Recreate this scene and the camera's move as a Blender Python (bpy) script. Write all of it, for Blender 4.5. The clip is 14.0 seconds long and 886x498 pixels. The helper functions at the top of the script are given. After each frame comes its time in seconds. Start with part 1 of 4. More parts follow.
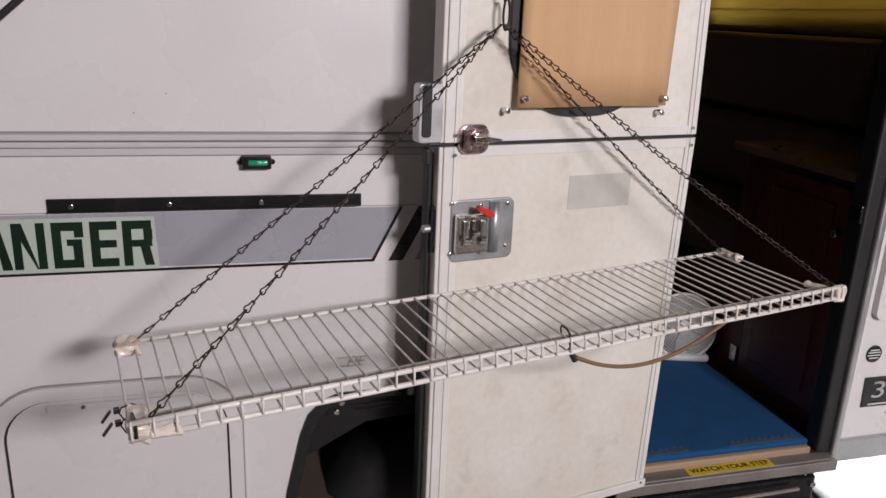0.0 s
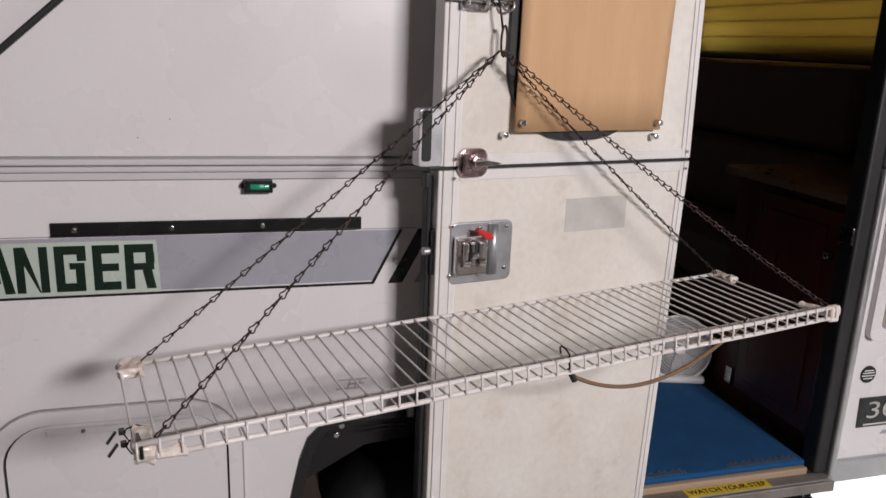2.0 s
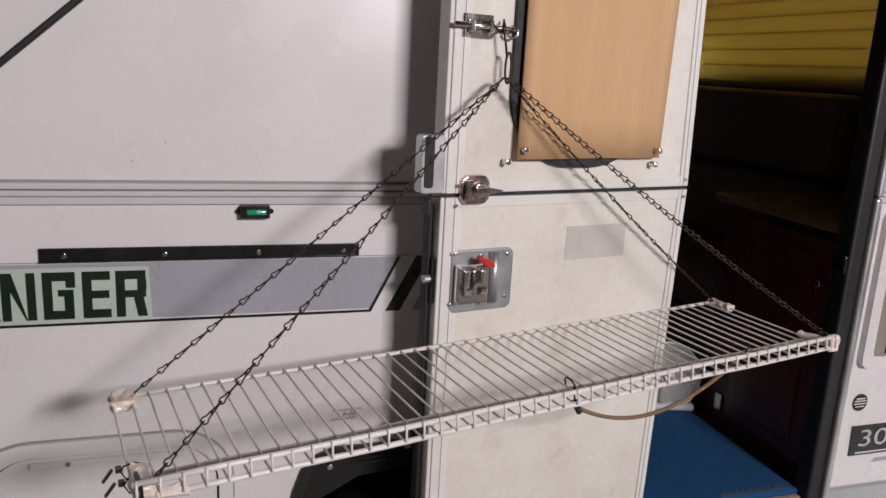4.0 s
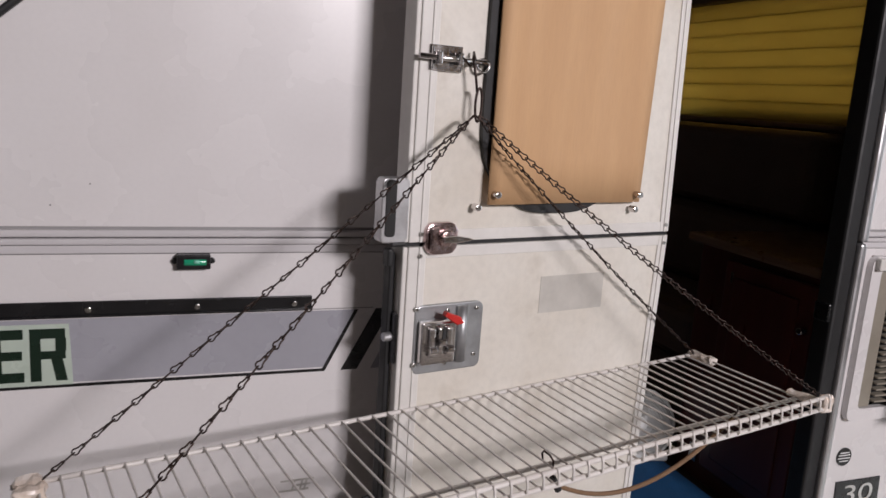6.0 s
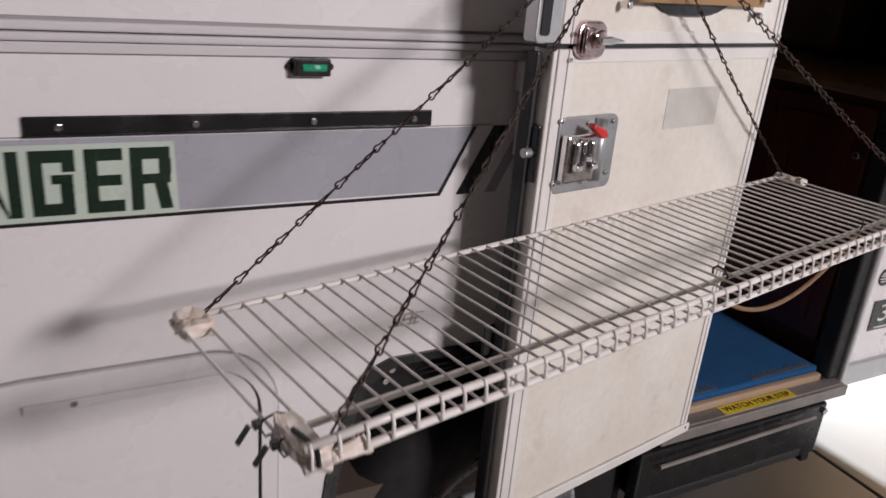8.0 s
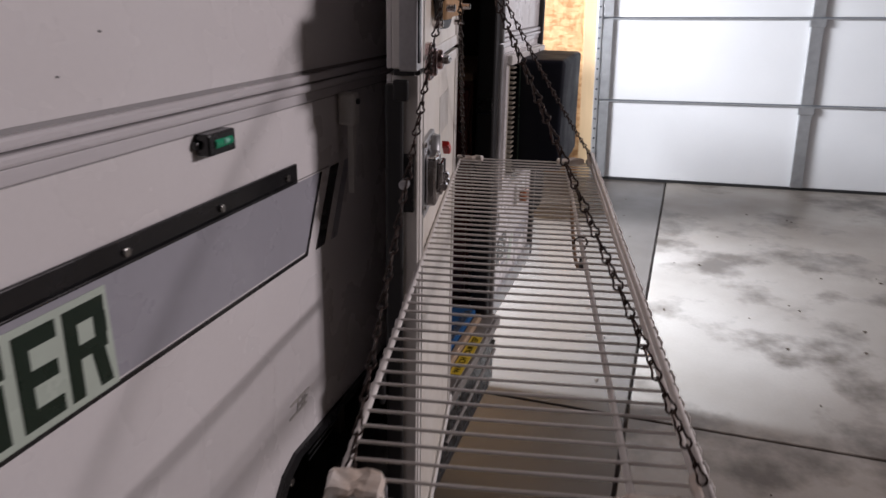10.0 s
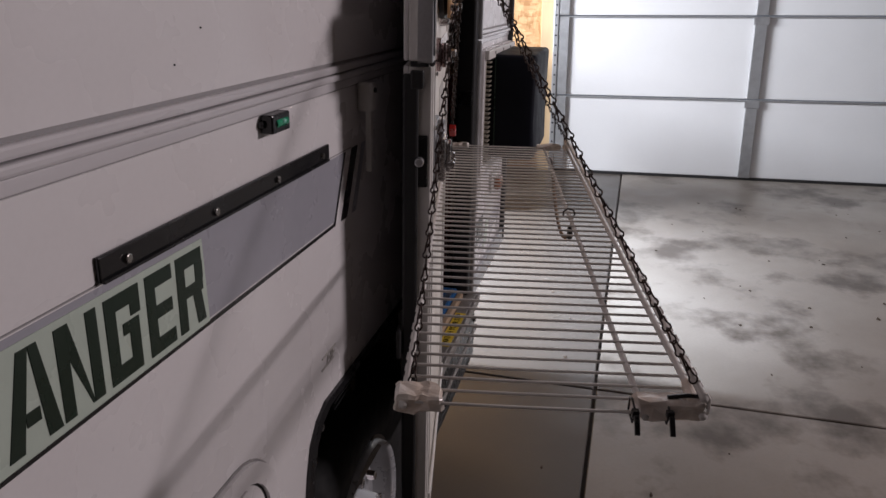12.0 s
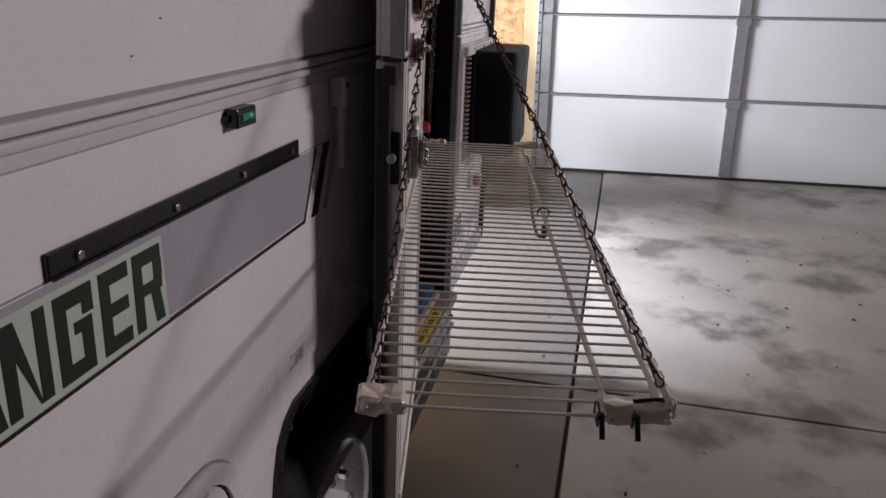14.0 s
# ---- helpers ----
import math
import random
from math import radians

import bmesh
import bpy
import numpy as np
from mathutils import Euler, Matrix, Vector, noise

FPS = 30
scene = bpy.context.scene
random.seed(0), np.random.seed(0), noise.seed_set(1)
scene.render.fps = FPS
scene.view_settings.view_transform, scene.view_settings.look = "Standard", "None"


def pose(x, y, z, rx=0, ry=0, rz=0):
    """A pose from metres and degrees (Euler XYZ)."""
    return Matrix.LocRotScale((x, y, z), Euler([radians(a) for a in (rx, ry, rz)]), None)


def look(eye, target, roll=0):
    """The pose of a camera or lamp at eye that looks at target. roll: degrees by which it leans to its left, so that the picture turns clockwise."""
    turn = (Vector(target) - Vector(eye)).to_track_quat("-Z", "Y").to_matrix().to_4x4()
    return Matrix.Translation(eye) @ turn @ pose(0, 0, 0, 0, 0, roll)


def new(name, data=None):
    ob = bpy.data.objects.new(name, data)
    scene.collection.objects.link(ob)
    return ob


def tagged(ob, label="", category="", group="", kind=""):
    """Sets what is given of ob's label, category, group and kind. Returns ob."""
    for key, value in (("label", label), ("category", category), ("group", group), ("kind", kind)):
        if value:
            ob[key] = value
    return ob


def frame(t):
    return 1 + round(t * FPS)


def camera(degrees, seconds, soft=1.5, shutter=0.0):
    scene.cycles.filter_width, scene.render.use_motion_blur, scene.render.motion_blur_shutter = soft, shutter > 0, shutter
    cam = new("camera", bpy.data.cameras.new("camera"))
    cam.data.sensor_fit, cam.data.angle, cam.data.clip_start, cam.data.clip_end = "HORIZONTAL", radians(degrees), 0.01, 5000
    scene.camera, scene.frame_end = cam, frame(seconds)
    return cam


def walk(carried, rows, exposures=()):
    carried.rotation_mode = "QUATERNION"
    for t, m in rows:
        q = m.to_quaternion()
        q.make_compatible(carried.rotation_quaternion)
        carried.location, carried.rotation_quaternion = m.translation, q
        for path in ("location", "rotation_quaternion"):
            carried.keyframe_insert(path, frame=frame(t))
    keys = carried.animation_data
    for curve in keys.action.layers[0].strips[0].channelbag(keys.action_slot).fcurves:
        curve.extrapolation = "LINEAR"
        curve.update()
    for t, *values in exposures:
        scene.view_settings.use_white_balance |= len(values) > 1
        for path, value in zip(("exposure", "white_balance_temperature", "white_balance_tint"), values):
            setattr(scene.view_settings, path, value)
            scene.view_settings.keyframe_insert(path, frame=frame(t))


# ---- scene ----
cam = camera(59.7, 14.0, shutter=0.6)
PATH = [
    (0, (0.081, -1.335, 1.482), (0.596, 0.508, 0.901), 2.4),
    (0.5, (0.076, -1.34, 1.482), (0.596, 0.504, 0.908), 2.4),
    (1, (0.073, -1.343, 1.485), (0.598, 0.504, 0.926), 2.3),
    (1.5, (0.073, -1.345, 1.486), (0.6, 0.505, 0.936), 2.3),
    (2, (0.065, -1.348, 1.48), (0.601, 0.508, 0.964), 2.3),
    (2.5, (0.06, -1.352, 1.489), (0.601, 0.51, 0.997), 2.3),
    (5, (0.014, -1.272, 1.479), (0.679, 0.561, 1.033), 3.8),
    (5.5, (0.032, -1.244, 1.488), (0.724, 0.583, 1.058), 4.0),
    (6, (0.063, -1.182, 1.496), (0.765, 0.65, 1.107), 3.9),
    (6.5, (0.082, -1.166, 1.496), (0.768, 0.671, 1.101), 4.3),
    (7, (0.039, -1.129, 1.439), (0.737, 0.675, 0.93), 5.0),
    (7.5, (-0.096, -1.071, 1.415), (0.749, 0.629, 0.785), 4.8),
    (8, (-0.202, -0.966, 1.38), (0.708, 0.665, 0.664), 5.0),
    (8.5, (-0.196, -0.768, 1.35), (1.031, 0.687, 0.736), 2.0),
    (8.6, (-0.198, -0.743, 1.357), (1.085, 0.658, 0.732), 1.9),
    (9, (-0.252, -0.61, 1.351), (1.374, 0.367, 0.719), 2.7),
    (9.2, (-0.32, -0.552, 1.363), (1.398, 0.238, 0.714), 1.7),
    (11.3, (-0.712, -0.407, 1.381), (1.136, 0.032, 0.755), 0.9),
    (11.5, (-0.717, -0.41, 1.382), (1.132, 0.022, 0.755), 1.0),
    (12, (-0.72, -0.401, 1.38), (1.131, 0.014, 0.746), 1.2),
    (12.5, (-0.715, -0.399, 1.38), (1.136, 0.002, 0.739), 1.8),
    (13, (-0.707, -0.406, 1.379), (1.146, -0.015, 0.736), 1.8),
    (13.5, (-0.703, -0.408, 1.383), (1.153, -0.032, 0.739), 2.2),
    (14, (-0.702, -0.415, 1.379), (1.155, -0.043, 0.737), 2.2),
]
EXPOSURES = [(0, 0.09, 6450, 11), (2.7, 0.08, 6450, 10), (5.0, 0.03, 6450, 11), (6.4, -0.04, 6450, 10), (7.0, 0.14, 6450, 10), (8.5, 0.06, 6500, 13), (9.0, -0.28, 6500, 14), (9.3, -0.4, 6520, 15), (11.0, -0.82, 6600, 17), (14, -0.82, 6600, 17)]
# the motorhome leans a little towards the open floor; the path is given against its side
LEAN = Matrix.Rotation(radians(1.4), 4, "X")
walk(cam, [(t, LEAN @ look(eye, target, roll)) for t, eye, target, roll in PATH], EXPOSURES)

# ---- light ----
world = bpy.data.worlds.new("garage_world")
world.use_nodes = True
scene.world = world
world.node_tree.nodes["Background"].inputs[0].default_value = (0.75, 0.85, 1.0, 1)
world.node_tree.nodes["Background"].inputs[1].default_value = 0.25


def area_lamp(name, eye, target, sx, sy, power, color, spread=180):
    data = bpy.data.lights.new(name, "AREA")
    data.shape, data.size, data.size_y, data.energy, data.color = "RECTANGLE", sx, sy, power, color
    data.spread = radians(spread)
    ob = new(name, data)
    ob.matrix_world = look(eye, target)
    return ob


TUBE = (1.5, -3.5, 2.4)
BACK = (2.5, 2.8, 3.08)
area_lamp("front_light_lamp", (TUBE[0], TUBE[1], TUBE[2] - 0.03), (0.45, 0.0, 0.9), 0.8, 0.4, 133, (1.0, 0.925, 0.95))
area_lamp("back_light_lamp", (BACK[0], BACK[1], BACK[2] - 0.03), (2.85, 1.15, 0.0), 0.24, 0.24, 430, (0.74, 0.87, 1.0), 54)
# daylight at the rear window of the motorhome, behind its blind
area_lamp("blind_daylight", (2.035, 1.1, 1.7), (0.0, 1.1, 1.65), 1.2, 0.36, 3.0, (1.0, 0.94, 0.80))
# lamp added in an assumed, unseen window behind the vehicle; it brightens the garage door
area_lamp("window_daylight", (3.9, 3.1, 1.75), (5.5, -0.9, 1.2), 1.4, 0.9, 350, (0.88, 0.94, 1.0), 110)


# ---- materials ----
def pbr(name, color, rough=0.5, metal=0.0, second=None, scale=6.0, amount=0.25, grain=60.0, grain_amount=0.08,
        bump=0.05, coat=0.0, spots=None, spot_scale=3.0, spot_lo=0.55, spot_hi=0.7, stretch=(1, 1, 1), rand=0.0):
    m = bpy.data.materials.new(name)
    m.use_nodes = True
    nt = m.node_tree
    n, l = nt.nodes, nt.links
    b = n["Principled BSDF"]
    b.inputs["Metallic"].default_value = metal
    b.inputs["Coat Weight"].default_value = coat
    tc, mp = n.new("ShaderNodeTexCoord"), n.new("ShaderNodeMapping")
    mp.inputs["Scale"].default_value = stretch
    l.new(tc.outputs["Object"], mp.inputs["Vector"])

    def noise_of(s, detail=4.0, r=0.55):
        t = n.new("ShaderNodeTexNoise")
        t.inputs["Scale"].default_value, t.inputs["Detail"].default_value, t.inputs["Roughness"].default_value = s, detail, r
        l.new(mp.outputs["Vector"], t.inputs["Vector"])
        return t.outputs["Fac"]

    def ramp(fac, lo, hi, a, c):
        r = n.new("ShaderNodeMapRange")
        r.inputs["From Min"].default_value, r.inputs["From Max"].default_value = lo, hi
        r.inputs["To Min"].default_value, r.inputs["To Max"].default_value = a, c
        l.new(fac, r.inputs["Value"])
        return r.outputs["Result"]

    def mix(fac, a, c):
        x = n.new("ShaderNodeMix")
        x.data_type = "RGBA"
        l.new(fac, x.inputs["Factor"])
        for sock, v in ((x.inputs["A"], a), (x.inputs["B"], c)):
            if isinstance(v, tuple):
                sock.default_value = (*v, 1)
            else:
                l.new(v, sock)
        return x.outputs["Result"]

    other = second or tuple(c * 0.7 for c in color)
    col = mix(ramp(noise_of(scale), 0.35, 0.7, 0.0, amount), color, other)
    fine = noise_of(grain, 3.0, 0.6)
    col = mix(ramp(fine, 0.4, 0.75, 0.0, grain_amount), col, tuple(c * 0.5 for c in color))
    if spots:
        col = mix(ramp(noise_of(spot_scale, 6.0, 0.62), spot_lo, spot_hi, 0.0, 1.0), col, spots)
    if rand:
        info = n.new("ShaderNodeObjectInfo")
        col = mix(ramp(info.outputs["Random"], 0, 1, 0, rand), col, tuple(c * 0.45 for c in color))
    l.new(col, b.inputs["Base Color"])
    l.new(ramp(noise_of(scale * 1.7), 0.3, 0.7, max(0.02, rough - 0.1), min(1.0, rough + 0.1)), b.inputs["Roughness"])
    if bump:
        bp = n.new("ShaderNodeBump")
        bp.inputs["Strength"].default_value, bp.inputs["Distance"].default_value = bump, 0.002
        l.new(fine, bp.inputs["Height"])
        l.new(bp.outputs["Normal"], b.inputs["Normal"])
    return m


M_BODY = pbr("white_gelcoat", (0.74, 0.72, 0.72), 0.28, second=(0.66, 0.63, 0.62), scale=3, amount=0.5, grain=140, grain_amount=0.05, bump=0.02, spots=(0.6, 0.56, 0.52), spot_scale=4, spot_lo=0.66, spot_hi=0.85)
M_TRIM = pbr("satin_aluminium_trim", (0.62, 0.6, 0.61), 0.32, 0.0, coat=0.3, scale=8, amount=0.4, grain=180, stretch=(0.15, 1, 1))
M_SEAM = pbr("grey_sealant", (0.3, 0.29, 0.29), 0.6, scale=12)
M_ALU = pbr("brushed_aluminium", (0.6, 0.6, 0.61), 0.38, 0.8, scale=10, amount=0.4, grain=200, grain_amount=0.2)
M_DOOR = pbr("aged_door_panel", (0.74, 0.71, 0.65), 0.42, second=(0.62, 0.57, 0.49), scale=5, amount=0.75, grain=70, grain_amount=0.18, bump=0.05, spots=(0.50, 0.45, 0.38), spot_scale=9, spot_lo=0.56, spot_hi=0.80)
M_DTRIM = pbr("white_door_trim", (0.73, 0.71, 0.68), 0.4, second=(0.6, 0.58, 0.54), scale=10, amount=0.6, grain=120)
M_BLACK = pbr("black_rubber", (0.016, 0.016, 0.017), 0.55, scale=14, grain=150, bump=0.1)
M_GLOSSB = pbr("black_plastic", (0.012, 0.012, 0.013), 0.25, scale=14, grain=150, bump=0.03)
M_STRIPE = pbr("grey_blue_vinyl_stripe", (0.36, 0.36, 0.40), 0.3, second=(0.31, 0.31, 0.345), scale=5, amount=0.5, bump=0.01)
M_GREENPALE = pbr("pale_green_vinyl", (0.50, 0.58, 0.50), 0.3, scale=6, amount=0.3, bump=0.01)
M_GREENDARK = pbr("dark_green_vinyl", (0.008, 0.022, 0.013), 0.3, scale=9, bump=0.01)
M_CHROME = pbr("worn_chrome", (0.74, 0.72, 0.72), 0.16, 1.0, second=(0.5, 0.45, 0.43), scale=30, amount=0.7, grain=220, grain_amount=0.3, bump=0.15)
M_PINKCHROME = pbr("pitted_chrome", (0.70, 0.55, 0.55), 0.2, 1.0, second=(0.4, 0.28, 0.27), scale=45, amount=0.9, grain=260, grain_amount=0.4, bump=0.3)
M_STEEL = pbr("galvanised_steel", (0.42, 0.43, 0.44), 0.42, 0.7, scale=18, amount=0.6, grain=120, grain_amount=0.2)
M_RED = pbr("red_plastic", (0.55, 0.025, 0.02), 0.35, scale=20, bump=0.02)
M_CARD = pbr("tan_cardboard", (0.58, 0.36, 0.19), 0.7, second=(0.5, 0.30, 0.155), scale=5, amount=0.8, grain=120, grain_amount=0.1, bump=0.05, stretch=(3, 3, 0.35))
M_WIRE = pbr("white_vinyl_wire", (0.72, 0.69, 0.66), 0.38, second=(0.55, 0.5, 0.46), scale=15, amount=0.6, bump=0.02)
M_TAPE = pbr("yellowed_tape", (0.74, 0.69, 0.64), 0.22, second=(0.62, 0.47, 0.36), scale=35, amount=0.8, grain=90, bump=0.3)
M_CHAIN = pbr("dark_bronze_chain", (0.032, 0.023, 0.02), 0.38, 0.8, second=(0.075, 0.046, 0.038), scale=60, amount=0.7, bump=0.1)
M_CORD = pbr("tan_elastic_cord", (0.2, 0.115, 0.06), 0.75, scale=60, grain=400, grain_amount=0.5, bump=0.4)
M_VIAL = pbr("green_vial_fluid", (0.02, 0.32, 0.17), 0.12, scale=40, bump=0.0, coat=0.6)
M_CARPET = pbr("blue_carpet", (0.004, 0.085, 0.24), 0.95, second=(0.003, 0.06, 0.17), scale=14, amount=0.7, grain=420, grain_amount=0.6, bump=0.9)
M_WOOD = pbr("pale_wood_strip", (0.42, 0.3, 0.2), 0.6, scale=10, amount=0.6, stretch=(0.15, 1, 1))
M_CAB = pbr("dark_cherry_cabinet", (0.16, 0.036, 0.027), 0.35, second=(0.10, 0.02, 0.016), scale=9, amount=0.8, stretch=(1, 1, 0.12), grain=90)
M_TOP = pbr("brown_laminate", (0.27, 0.16, 0.10), 0.35, scale=12, amount=0.6)
M_SOFA = pbr("dark_brown_leather", (0.26, 0.18, 0.14), 0.42, scale=9, grain=150, grain_amount=0.3, bump=0.3)
M_BLIND = pbr("olive_yellow_blind", (0.44, 0.35, 0.14), 0.6, second=(0.36, 0.28, 0.105), scale=4, amount=0.7, stretch=(0.2, 1, 4), bump=0.1)
nt = M_BLIND.node_tree
tr, ad = nt.nodes.new("ShaderNodeBsdfTranslucent"), nt.nodes.new("ShaderNodeMixShader")
tr.inputs["Color"].default_value = (0.46, 0.37, 0.15, 1)
ad.inputs[0].default_value = 0.5
nt.links.new(nt.nodes["Principled BSDF"].outputs[0], ad.inputs[1])
nt.links.new(tr.outputs[0], ad.inputs[2])
nt.links.new(ad.outputs[0], nt.nodes["Material Output"].inputs["Surface"])
M_INNER = pbr("dark_interior_panel", (0.10, 0.075, 0.06), 0.6, scale=5)
M_YELLOW = pbr("yellow_warning_vinyl", (0.7, 0.5, 0.04), 0.4, scale=20, amount=0.4)
M_FANW = pbr("white_fan_plastic", (0.68, 0.68, 0.66), 0.35, scale=9)
M_CONC = pbr("stained_concrete", (0.285, 0.258, 0.228), 0.38, second=(0.195, 0.17, 0.144), scale=1.3, amount=0.9, grain=70, grain_amount=0.14, bump=0.12, spots=(0.085, 0.070, 0.057), spot_scale=1.5, spot_lo=0.51, spot_hi=0.62)
# concrete along the motorhome: the shade there is put into this dark base colour
M_SHADESLAB = pbr("shade_toned_concrete", (0.08, 0.069, 0.06), 0.36, second=(0.062, 0.052, 0.044), scale=1.1, amount=0.8, grain=70, grain_amount=0.1, bump=0.1, spots=(0.062, 0.053, 0.045), spot_scale=1.6, spot_lo=0.6, spot_hi=0.8)
M_JOINT = pbr("dirty_joint", (0.07, 0.06, 0.055), 0.9, scale=10)
M_GDOOR = pbr("white_steel_section", (0.66, 0.67, 0.675), 0.45, second=(0.61, 0.62, 0.625), scale=2, amount=0.6, grain=120, grain_amount=0.04, bump=0.03)
M_OSB = pbr("strand_board", (0.56, 0.36, 0.18), 0.75, second=(0.36, 0.2, 0.085), scale=22, amount=0.6, grain=60, grain_amount=0.3, bump=0.3, stretch=(1, 2.5, 0.8))
osb = M_OSB.node_tree
flakes = []
for turn_deg, sc in ((25, (14, 14, 48)), (-40, (46, 14, 13))):
    mp, vo = osb.nodes.new("ShaderNodeMapping"), osb.nodes.new("ShaderNodeTexVoronoi")
    mp.inputs["Rotation"].default_value = (0, radians(turn_deg), 0)
    mp.inputs["Scale"].default_value = sc
    osb.links.new(osb.nodes["Texture Coordinate"].outputs["Object"], mp.inputs["Vector"])
    osb.links.new(mp.outputs["Vector"], vo.inputs["Vector"])
    vo.inputs["Scale"].default_value = 1.0
    flakes.append(vo.outputs["Color"])
over, tone, tint = osb.nodes.new("ShaderNodeMix"), osb.nodes.new("ShaderNodeMapRange"), osb.nodes.new("ShaderNodeMix")
over.data_type = tint.data_type = "RGBA"
over.inputs["Factor"].default_value = 0.45
osb.links.new(flakes[0], over.inputs["A"])
osb.links.new(flakes[1], over.inputs["B"])
osb.links.new(over.outputs["Result"], tone.inputs["Value"])
tone.inputs["From Min"].default_value, tone.inputs["From Max"].default_value = 0.3, 0.75
tint.blend_type = "MIX"
osb.links.new(tone.outputs["Result"], tint.inputs["Factor"])
osb_base = osb.nodes["Principled BSDF"].inputs["Base Color"]
osb.links.new(osb_base.links[0].from_socket, tint.inputs["A"])
tint.inputs["B"].default_value = (0.30, 0.15, 0.055, 1)
osb.links.new(tint.outputs["Result"], osb_base)
M_STUD = pbr("pine_stud", (0.6, 0.43, 0.25), 0.7, scale=9, amount=0.6, stretch=(1, 1, 0.1))
M_PLASTER = pbr("garage_wallboard", (0.06, 0.046, 0.035), 0.85, scale=2, amount=0.4, bump=0.1)
M_ACCOVER = pbr("navy_black_cover", (0.007, 0.008, 0.013), 0.55, second=(0.011, 0.013, 0.021), scale=6, amount=0.8, grain=160, bump=0.25)
M_ACCOVER.node_tree.nodes["Principled BSDF"].inputs["Specular IOR Level"].default_value = 0.15
M_FIN = pbr("beige_louvre_plastic", (0.30, 0.27, 0.22), 0.5, scale=14, amount=0.5)
M_TYRE = pbr("tyre_rubber", (0.008, 0.008, 0.008), 0.8, scale=20, bump=0.3)
M_RIM = pbr("painted_wheel", (0.55, 0.56, 0.58), 0.3, 0.5, scale=14, amount=0.4)
M_SCOOT = pbr("silver_fairing", (0.5, 0.51, 0.53), 0.25, 0.4, scale=7, coat=0.5)
M_SCREW = pbr("zinc_screw", (0.5, 0.49, 0.47), 0.25, 1.0, scale=60)
M_SMUDGE = pbr("worn_grey_print", (0.5, 0.48, 0.45), 0.5, scale=60, amount=0.9)
M_PATCH = pbr("faded_label_patch", (0.56, 0.535, 0.49), 0.4, scale=20, amount=0.6)
M_WHITEPAINT = pbr("white_print", (0.7, 0.7, 0.7), 0.4, scale=20)
M_SILL = pbr("scuffed_sill_metal", (0.30, 0.275, 0.255), 0.5, 0.5, scale=14, amount=0.7, grain=120, grain_amount=0.3)
M_LINER = pbr("dull_black_liner", (0.005, 0.005, 0.005), 0.45, scale=12, bump=0.05)
M_GLASS = bpy.data.materials.new("dark_window_glass")
M_GLASS.use_nodes = True
M_GLASS.node_tree.nodes["Principled BSDF"].inputs["Base Color"].default_value = (0.01, 0.01, 0.012, 1)
M_GLASS.node_tree.nodes["Principled BSDF"].inputs["Roughness"].default_value = 0.05


# ---- mesh helpers ----
def put(name, bm, material, m=None, smooth=False):
    me = bpy.data.meshes.new(name)
    if smooth:
        for f in bm.faces:
            f.smooth = True
    bm.normal_update()
    bm.to_mesh(me)
    bm.free()
    me.materials.append(material)
    ob = new(name, me)
    if m is not None:
        ob.matrix_world = m
    return ob


def part(name, bm, material, parent, label="", m=None, smooth=False):
    ob = put(name, bm, material, None, smooth)
    ob.parent = parent
    if m is not None:
        ob.matrix_local = m
    return tagged(ob, label) if label else ob


def share(name, me, parent, m):
    ob = new(name, me)
    ob.parent = parent
    ob.matrix_local = m
    return ob


def thing(name, m, label, category, group="", kind=""):
    ob = new(name)
    ob.empty_display_size = 0.05
    ob.matrix_world = m
    return tagged(ob, label, category, group, kind)


def box(x0, x1, y0, y1, z0, z1, bevel=0.0, seg=2, bm=None):
    bm = bm or bmesh.new()
    r = bmesh.ops.create_cube(bm, size=1.0, matrix=Matrix.Translation(((x0 + x1) / 2, (y0 + y1) / 2, (z0 + z1) / 2)) @ Matrix.Diagonal((x1 - x0, y1 - y0, z1 - z0, 1)))
    if bevel:
        edges = {e for v in r["verts"] for e in v.link_edges}
        bmesh.ops.bevel(bm, geom=list(edges), offset=bevel, segments=seg, affect="EDGES", profile=0.5)
    return bm


def cyl(r, depth, seg=20, m=None, r2=None, bm=None, bevel=0.0):
    bm = bm or bmesh.new()
    res = bmesh.ops.create_cone(bm, cap_ends=True, segments=seg, radius1=r, radius2=r if r2 is None else r2, depth=depth, matrix=m or Matrix())
    if bevel:
        caps = {e for v in res["verts"] for e in v.link_edges if any(len(f.verts) > 4 for f in e.link_faces)}
        bmesh.ops.bevel(bm, geom=list(caps), offset=bevel, segments=2, affect="EDGES", profile=0.5)
    return bm


def tube(points, r, seg=8, closed=False, bm=None):
    """A round bar along a line of points."""
    bm = bm or bmesh.new()
    pts = [Vector(p) for p in points]
    n = len(pts)
    rings, normal = [], None
    for i, p in enumerate(pts):
        a = pts[(i - 1) % n] if closed or i else pts[i]
        b = pts[(i + 1) % n] if closed or i < n - 1 else pts[i]
        t = (b - a).normalized()
        if normal is None:
            normal = t.orthogonal().normalized()
        normal = (normal - t * normal.dot(t)).normalized()
        side = t.cross(normal)
        rings.append([bm.verts.new(p + (normal * math.cos(2 * math.pi * k / seg) + side * math.sin(2 * math.pi * k / seg)) * r) for k in range(seg)])
    for i in range(n if closed else n - 1):
        a, b = rings[i], rings[(i + 1) % n]
        for k in range(seg):
            bm.faces.new((a[k], a[(k + 1) % seg], b[(k + 1) % seg], b[k]))
    if not closed:
        bm.faces.new(rings[0][::-1])
        bm.faces.new(rings[-1])
    return bm


